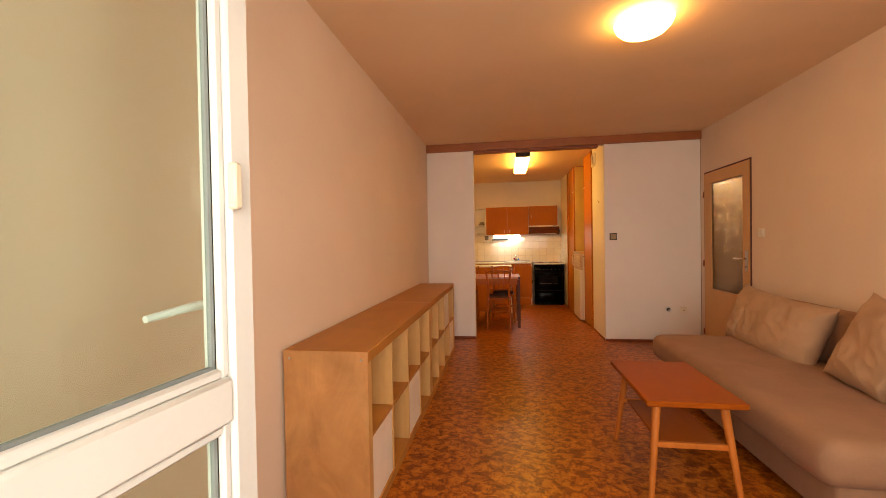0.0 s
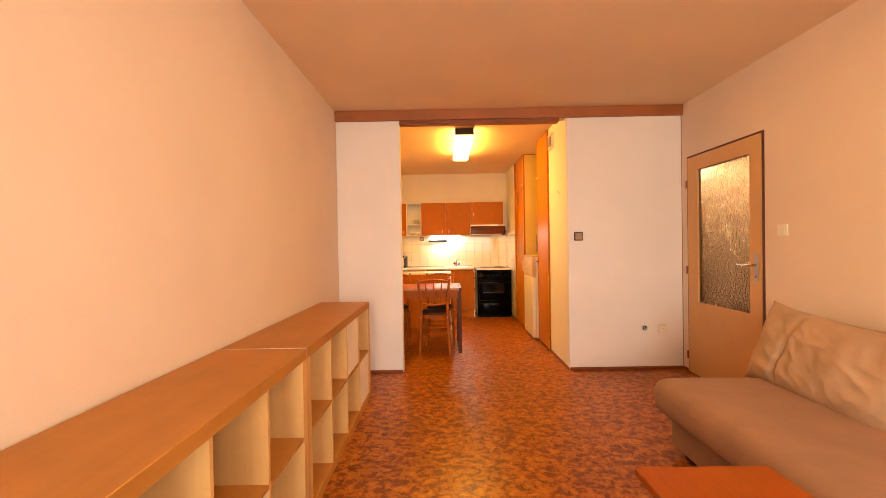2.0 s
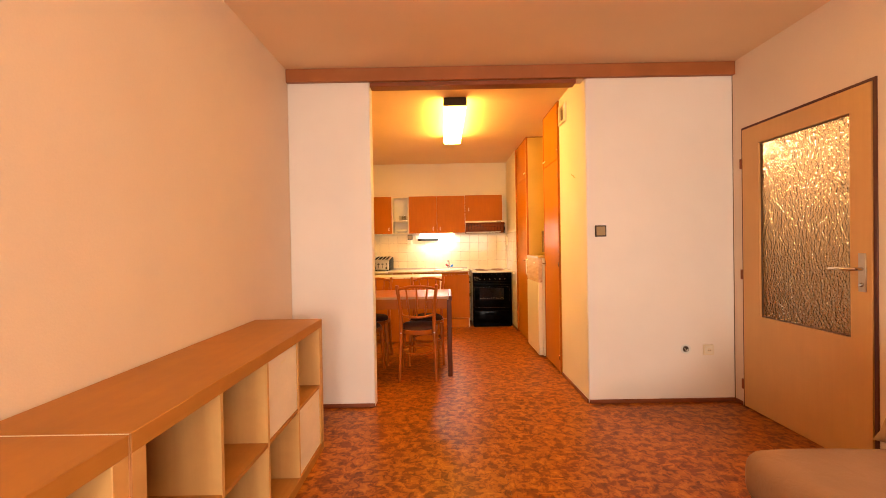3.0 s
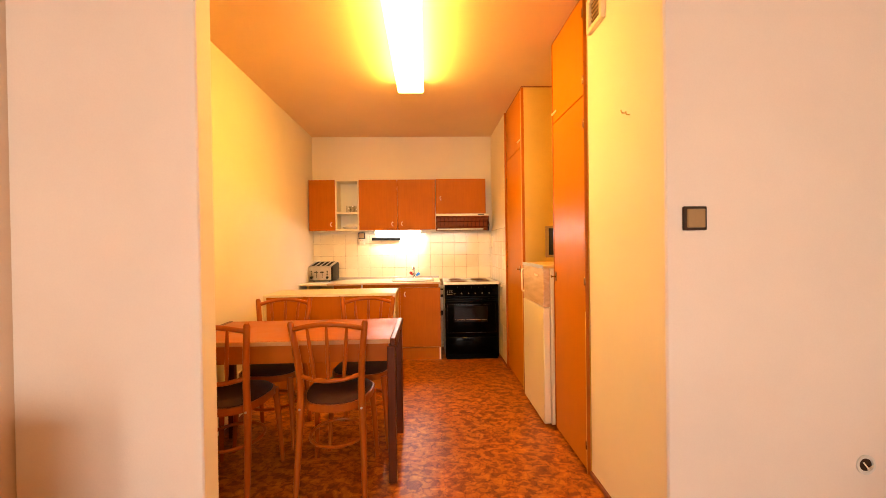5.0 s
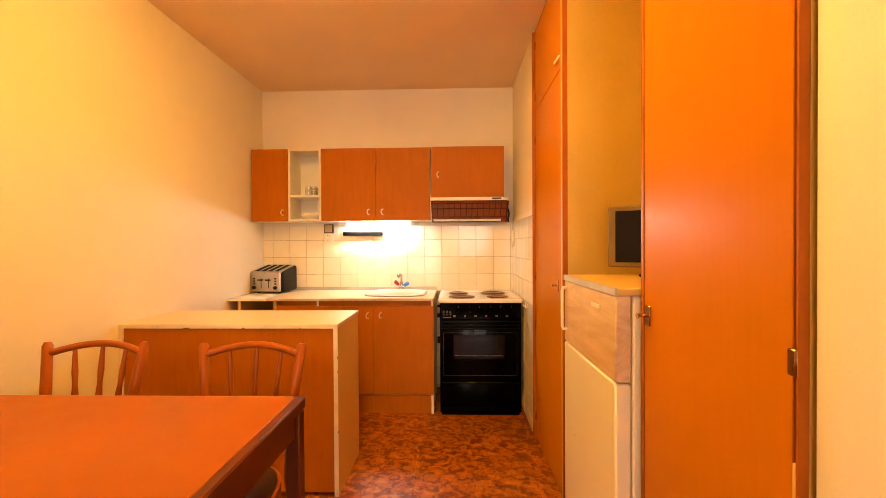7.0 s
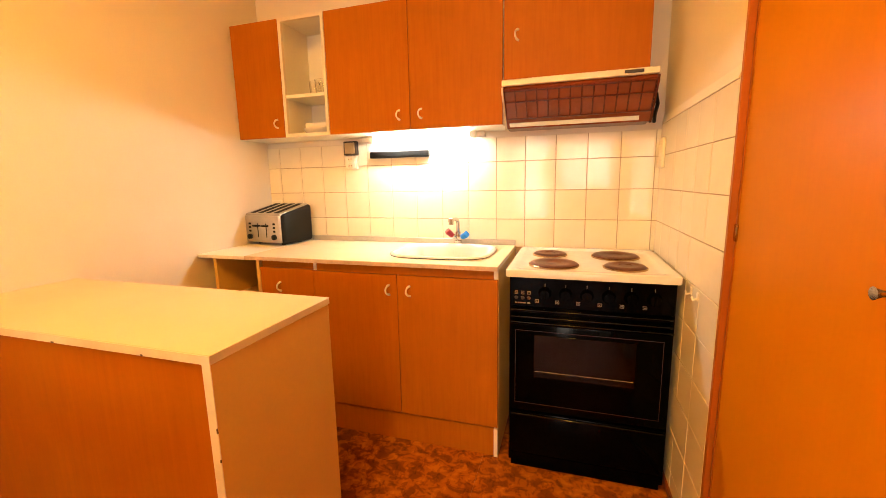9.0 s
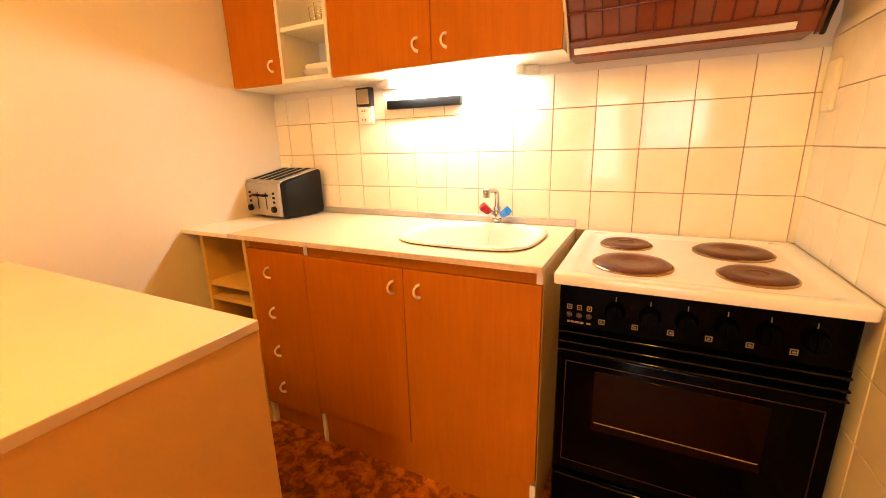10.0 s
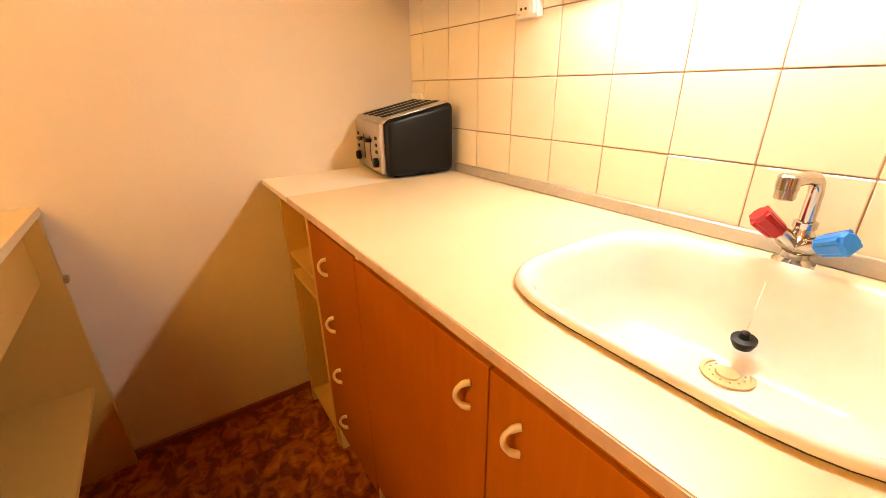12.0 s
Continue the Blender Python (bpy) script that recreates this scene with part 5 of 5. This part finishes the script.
def wall_unit(x0, x1, z0, z1, doors, label):
    u = thing("wall_unit", ((x0 + x1) / 2, KBACK, z0), label, "wall cabinet", "kitchen wall cabinets")
    bd = boxed(x0, x1, UY + 0.017, KBACK - 0.002, z0, z0 + 0.016)
    box(bd, x0, x1, UY + 0.017, KBACK - 0.002, z1 - 0.016, z1)
    box(bd, x0, x0 + 0.016, UY + 0.017, KBACK - 0.002, z0 + 0.016, z1 - 0.016)
    box(bd, x1 - 0.016, x1, UY + 0.017, KBACK - 0.002, z0 + 0.016, z1 - 0.016)
    box(bd, x0 + 0.016, x1 - 0.016, KBACK - 0.010, KBACK - 0.002, z0 + 0.016, z1 - 0.016)
    part("body", bd, WHITEBOARD, u)
    for a, b, hx, hz in doors:
        d = part("door", boxed(a + 0.0015, b - 0.0015, UY, UY + 0.016, z0 + 0.001, z1 - 0.001, r=0.001), FRONT, u)
        c_handle(d, hx, UY, hz)
    return u


wall_unit(-0.830, -0.533, UZ0, UZ1, ((-0.830, -0.533, -0.578, 1.475),), "orange single-door wall cabinet in the corner")
wall_unit(-0.266, 0.606, UZ0, UZ1, ((-0.266, 0.170, 0.112, 1.475), (0.170, 0.606, 0.222, 1.475)), "orange two-door wall cabinet with cream pulls")
wall_unit(0.609, 1.186, 1.585, UZ1 + 0.004, ((0.609, 1.186, 0.665, 1.765),), "orange wall cabinet above the cooker hood")
op = wall_unit(-0.531, -0.268, UZ0, UZ1, (), "open cream wall shelf with glasses and dishes")
part("shelf", boxed(-0.515, -0.284, UY + 0.006, KBACK - 0.011, 1.598, 1.614), WHITEBOARD, op)
for b in ((-0.531, -0.515, UZ0, UZ1), (-0.284, -0.268, UZ0, UZ1), (-0.515, -0.284, UZ0, UZ0 + 0.016), (-0.515, -0.284, UZ1 - 0.016, UZ1)):
    part("face_edge", boxed(b[0], b[1], UY, UY + 0.0165, b[2], b[3]), EDGE, op)
for x, y in ((-0.40, 8.43), (-0.345, 8.40), (-0.37, 8.48), (-0.315, 8.46)):
    solid("tumbler", lathed([(0.022, 0.0), (0.027, 0.075), (0.025, 0.075), (0.020, 0.006), (0.003, 0.006)], (x, y, 1.6142), 18), TUMBLER, "clear drinking glass on the open shelf", "glass", "glasses on the shelf")
solid("serving_dish", lathed([(0.04, 0.0), (0.075, 0.012), (0.085, 0.028), (0.082, 0.028), (0.070, 0.014), (0.01, 0.008)], (-0.385, 8.43, UZ0 + 0.0162), 28, Matrix.Diagonal((1.0, 0.95, 1.0, 1.0))), ENAMEL, "white dish on the lower shelf", "dish", "dishes on the shelf")
solid("lidded_box", boxed(-0.44, -0.30, 8.38, 8.49, UZ0 + 0.046, UZ0 + 0.072, r=0.008, seg=2), WHITEBOARD, "flat white lidded box on the dish", "box", "dishes on the shelf")

# cooker hood
hood = thing("cooker_hood", (0.9, 8.3, 1.38), "brown slanted cooker hood with grille and cream trim", "cooker hood")
GX0, GX1 = 0.604, 1.218
bm = bmesh.new()
sec = [(KBACK - 0.004, 1.582), (8.333, 1.562), (8.318, 1.545), (8.455, 1.397), (KBACK - 0.004, 1.397)]
va = [bm.verts.new((GX0 + 0.006, y, z)) for y, z in sec]
vb = [bm.verts.new((GX1 - 0.006, y, z)) for y, z in sec]
bm.faces.new(va), bm.faces.new(vb[::-1])
for k in range(len(sec)):
    bm.faces.new((va[k], vb[k], vb[(k + 1) % 5], va[(k + 1) % 5]))
part("body", bm, SMOKE, hood, "glossy red-brown screen", angle=20)
part("top_trim", boxed(GX0, GX1, 8.314, 8.50, 1.5585, 1.584, r=0.003), HANDLE, hood, "cream top trim")
slope = (Vector((0, 8.455, 1.397)) - Vector((0, 8.318, 1.545)))
out = Vector((0, slope.z, -slope.y)).normalized()
for x in (GX0, GX1 - 0.007):
    sd = bmesh.new()
    q = [(8.306, 1.552), (8.316, 1.528), (8.440, 1.390), (8.465, 1.390), (8.348, 1.552)]
    a_ = [sd.verts.new((x, y, z)) for y, z in q]
    b_ = [sd.verts.new((x + 0.007, y, z)) for y, z in q]
    sd.faces.new(a_), sd.faces.new(b_[::-1])
    for k in range(5):
        sd.faces.new((a_[k], b_[k], b_[(k + 1) % 5], a_[(k + 1) % 5]))
    part("side_trim", sd, HANDLE if x == GX0 else HOODBROWN, hood, "side cheek", angle=20)


def on_slope(f, lift):
    return Vector((0, 8.318, 1.545)) + slope * f + out * lift


for k in range(14):
    x = GX0 + 0.010 + k * (GX1 - GX0 - 0.020) / 13
    p, q = on_slope(0.02, 0.004), on_slope(0.72, 0.004)
    part("grille_bar", tube(bmesh.new(), [(x, p.y, p.z), (x, q.y, q.z)], 0.0028, 6), HOODBROWN, hood)
for f in (0.04, 0.30, 0.72):
    p = on_slope(f, 0.006)
    part("grille_rail", tube(bmesh.new(), [(GX0 + 0.008, p.y, p.z), (GX1 - 0.008, p.y, p.z)], 0.003, 6), HOODBROWN, hood)
p, q = on_slope(0.84, 0.002), on_slope(0.935, 0.002)
lens_ = bmesh.new()
vs = [lens_.verts.new(v) for v in ((GX0 + 0.02, p.y, p.z), (GX1 - 0.05, p.y, p.z), (GX1 - 0.05, q.y, q.z), (GX0 + 0.02, q.y, q.z))]
vt_ = [lens_.verts.new(v.co + out * 0.004) for v in vs]
lens_.faces.new(vt_)
for k in range(4):
    lens_.faces.new((vs[k], vs[(k + 1) % 4], vt_[(k + 1) % 4], vt_[k]))
part("lamp_cover", lens_, ENAMEL, hood, "glossy cream lamp strip")
part("switch_block", boxed(1.09, 1.16, 8.310, 8.316, 1.566, 1.578, r=0.001), DARKBROWN, hood)
part("cable", tube(bmesh.new(), [(1.222, 8.40, 1.50), (1.234, 8.42, 1.46), (1.230, 8.45, 1.42), (1.238, 8.50, 1.40)], 0.008, 8), BLACKMAT, hood)

# ---- wall fittings over the worktop ----
ul = thing("under_cabinet_light", (0.18, 8.5, 1.385), "lit fluorescent strip under the wall cabinet", "lamp")
part("housing", boxed(-0.185, 0.49, 8.515, KBACK - 0.010, 1.378, 1.403, r=0.003), WHITEBOARD, ul)
part("tube_cover", tube(bmesh.new(), [(-0.10, 8.492, 1.385), (0.42, 8.492, 1.385)], 0.016, 14), TUBE, ul, "glowing fluorescent tube")
for x in (-0.125, 0.42):
    part("end_cap", boxed(x, x + 0.03, 8.474, 8.516, 1.370, 1.402, r=0.003), WHITEBOARD, ul)
kh = solid("knife_bar", boxed(-0.150, 0.190, 8.532, KBACK - 0.009, 1.292, 1.327, r=0.004, seg=2), BLACKMAT, "black magnetic knife bar on the tiles", "knife holder")
wall_plate("socket_switch", Matrix.Translation((-0.27, KBACK - 0.008, 1.352)), "bronze switch box over the worktop", "switch", 0.078, 0.076, 0.030, DARKBROWN, BRONZE)
wall_plate("double_socket", Matrix.Translation((-0.272, KBACK - 0.008, 1.275)), "white double wall socket on the tiles", "socket", 0.072, 0.074, 0.020, WHITEBOARD, WHITEBOARD, 2)
solid("blank_plate", boxed(KRIGHT - 0.020, KRIGHT - 0.007, 8.46, 8.53, 1.20, 1.33, r=0.004), HANDLE, "narrow cream cover plate on the tiled wall", "cover plate")
for y in (7.93, 7.86):
    hk = boxed(KRIGHT - 0.013, KRIGHT - 0.0085, y - 0.009, y + 0.009, 0.785, 0.812, r=0.003)
    tube(hk, [(KRIGHT - 0.012, y, 0.791), (KRIGHT - 0.024, y, 0.787), (KRIGHT - 0.027, y, 0.797)], 0.0035, 8)
    solid("towel_hook", hk, HANDLE, "small cream plastic towel hook on the tiles", "hook", "towel hooks")

# toaster
to = new("toaster")
tagged(to, "four-slice toaster with steel front and black sides", "toaster")
TW, TD, TH = 0.292, 0.236, 0.226


def slant(bm):
    """Lowers the top towards the front."""
    for v in bm.verts:
        if v.co.z > 0.06:
            v.co.z -= (v.co.z - 0.06) * 1.35 * max(TD / 2 - v.co.y, 0)
    return bm


part("housing", slant(boxed(-TW / 2, TW / 2, -TD / 2 + 0.012, TD / 2, 0.008, TH - 0.006, r=0.020, seg=4)), BLACKMAT, to)
part("front", slant(boxed(-TW / 2 + 0.012, TW / 2 - 0.016, -TD / 2, -TD / 2 + 0.02, 0.014, TH - 0.012, r=0.010, seg=3)), PALESTEEL, to, "brushed steel front")
tpp = part("top", slant(boxed(-TW / 2 + 0.012, TW / 2 - 0.014, -TD / 2 + 0.006, TD / 2 - 0.014, TH - 0.022, TH, r=0.009, seg=3)), PALESTEEL, to, "brushed steel top")
# flat black strips stand for the shade inside the bread slots
for k in range(4):
    x = -0.088 + k * 0.058
    part("slot", slant(boxed(x - 0.018, x + 0.018, -TD / 2 + 0.022, TD / 2 - 0.03, TH - 0.001, TH + 0.0014)), SLOT_SHADE, tpp, "black strip painted as the dark of a bread slot")
for x in (-0.034, 0.030):
    g = part("lever_groove", boxed(x - 0.003, x + 0.003, -TD / 2 - 0.001, -TD / 2 + 0.003, 0.045, 0.122), BLACKMAT, to)
    part("lever", boxed(x - 0.022, x + 0.022, -TD / 2 - 0.020, -TD / 2 - 0.001, 0.104, 0.115, r=0.004, seg=2), BLACKMAT, g)
for x in (-0.094, 0.090):
    part("knob", lathed([(0.015, 0), (0.014, 0.012), (0.010, 0.014)], (x, -TD / 2, 0.048), 20, Matrix.Rotation(radians(90), 4, "X")), BLACKMAT, to)
    for k in range(3):
        part("button", boxed(x - 0.009, x + 0.009, -TD / 2 - 0.003, -TD / 2 + 0.001, 0.074 + k * 0.020, 0.085 + k * 0.020, r=0.002), BLACKMAT, to)
for x in (-0.09, 0.09):
    for y in (-0.06, 0.06):
        part("foot", lathed([(0.010, 0), (0.012, 0.012)], (x, y, 0), 12), BLACKMAT, to)
to.matrix_basis = pose(-0.696, 8.428, CZ - 0.0015, 0, 0, -8)
pw = thing("power_plug", (-0.80, KBACK, 1.03), "white plug in a socket behind the toaster", "plug")
part("plate", boxed(-0.838, -0.765, KBACK - 0.018, KBACK - 0.008, 0.995, 1.07, r=0.003), WHITEBOARD, pw)
part("plug_body", lathed([(0.018, 0), (0.017, 0.03), (0.010, 0.045)], (-0.80, KBACK - 0.018, 1.035), 16, Matrix.Rotation(radians(90), 4, "X")), WHITEBOARD, pw)
part("cable", tube(bmesh.new(), [(-0.80, KBACK - 0.06, 1.035), (-0.795, KBACK - 0.075, 1.0), (-0.78, KBACK - 0.05, 0.93), (-0.77, KBACK - 0.03, 0.86), (-0.75, KBACK - 0.04, 0.836)], 0.004, 8), WHITEBOARD, pw)

# ---- glazed wall tiles, each a piece on a grout bed ----
STEP = 0.1445
ROWS_Z = [0.822, 0.965, 1.110, 1.255, 1.374]
bed = structure("tile_bed_back", boxed(KLEFT, KRIGHT, KBACK - 0.005, KBACK - 0.0005, 0.75, 1.372), GROUT, "cream glazed tiles with brown joints over the worktop", "tiles")


def tile_mesh(w, h):
    """A tile of width w (x) and height h (z) whose face looks along -y."""
    return smooth_mesh(boxed(0, w, -0.0055, 0, 0, h, r=0.0014), "tile", TILE, 20)


meshes = {}


def lay_tile(parent, m, w, h):
    key = (round(w, 4), round(h, 4))
    if key not in meshes:
        meshes[key] = tile_mesh(w, h)
    ob = new("tile", meshes[key])
    ob.parent, ob.matrix_basis = parent, m


J = 0.0023
xs = [KLEFT] + [-0.7595 + STEP * k for k in range(15) if -0.7595 + STEP * k < KRIGHT - 0.02] + [KRIGHT - 0.006]
for z0, z1 in zip(ROWS_Z, ROWS_Z[1:]):
    for x0, x1 in zip(xs, xs[1:]):
        lay_tile(bed, Matrix.Translation((x0 + J / 2, KBACK - 0.003 - random.random() * 0.0008, z0 + J / 2)) @ Matrix.Rotation(random.uniform(-0.007, 0.007), 4, "Z") @ Matrix.Rotation(random.uniform(-0.006, 0.006), 4, "X"), x1 - x0 - J, z1 - z0 - J)
# the tiles go on behind the gap between sink unit and stove
gap = structure("tile_bed_gap", boxed(0.59, 0.76, KBACK - 0.005, KBACK - 0.0005, 0.02, 0.749), GROUT, "cream glazed tiles seen in the gap beside the stove", "tiles")
for k in range(5):
    for x0, x1 in ((0.592, 0.6855), (0.6855, 0.758)):
        lay_tile(gap, Matrix.Translation((x0 + J / 2, KBACK - 0.003, 0.0245 + 0.1445 * k + J / 2)), x1 - x0 - J, 0.1445 - J)
# black blocks of unknown kind on the tiles in the gap
for z0, z1 in ((0.385, 0.440), (0.602, 0.634), (0.688, 0.706)):
    solid("black_block", boxed(0.646, 0.684, KBACK - 0.045, KBACK - 0.009, z0, z1, r=0.003), BLACKMAT, "small black block on the tiles beside the stove", "bracket", "brackets beside the stove")
bed = structure("tile_bed_right", boxed(KRIGHT - 0.005, KRIGHT - 0.0005, 7.686, KBACK - 0.006, 0.028, 1.395), GROUT, "cream glazed tiles with brown joints beside the stove", "tiles")
zs_ = [0.03, 0.098] + [0.2423 + 0.1445 * k for k in range(5)] + [0.965, 1.110, 1.255, 1.394]
ys_ = [7.688] + [7.853 + STEP * k for k in range(5)] + [KBACK - 0.006]
turn = Matrix.Rotation(radians(-90), 4, "Z")
for z0, z1 in zip(zs_, zs_[1:]):
    for y0, y1 in zip(ys_, ys_[1:]):
        lay_tile(bed, Matrix.Translation((KRIGHT - 0.003 - random.random() * 0.0008, y1 - J / 2, z0 + J / 2)) @ turn @ Matrix.Rotation(random.uniform(-0.006, 0.006), 4, "Z") @ Matrix.Rotation(random.uniform(-0.005, 0.005), 4, "X"), y1 - y0 - J, z1 - z0 - J)
bm = bmesh.new()
pa = [bm.verts.new(v) for v in ((KRIGHT - 0.009, 7.70, 1.395), (KRIGHT - 0.001, 7.70, 1.43), (KRIGHT + 0.004, 7.70, 1.395))]
pb = [bm.verts.new(v.co + Vector((0, KBACK - 7.70, 0))) for v in pa]
bm.faces.new(pa[::-1]), bm.faces.new(pb)
for k in range(3):
    bm.faces.new((pa[k], pa[(k + 1) % 3], pb[(k + 1) % 3], pb[k]))
structure("trim", bm, KWALL, "sloped plaster ledge above the tiles", "trim")
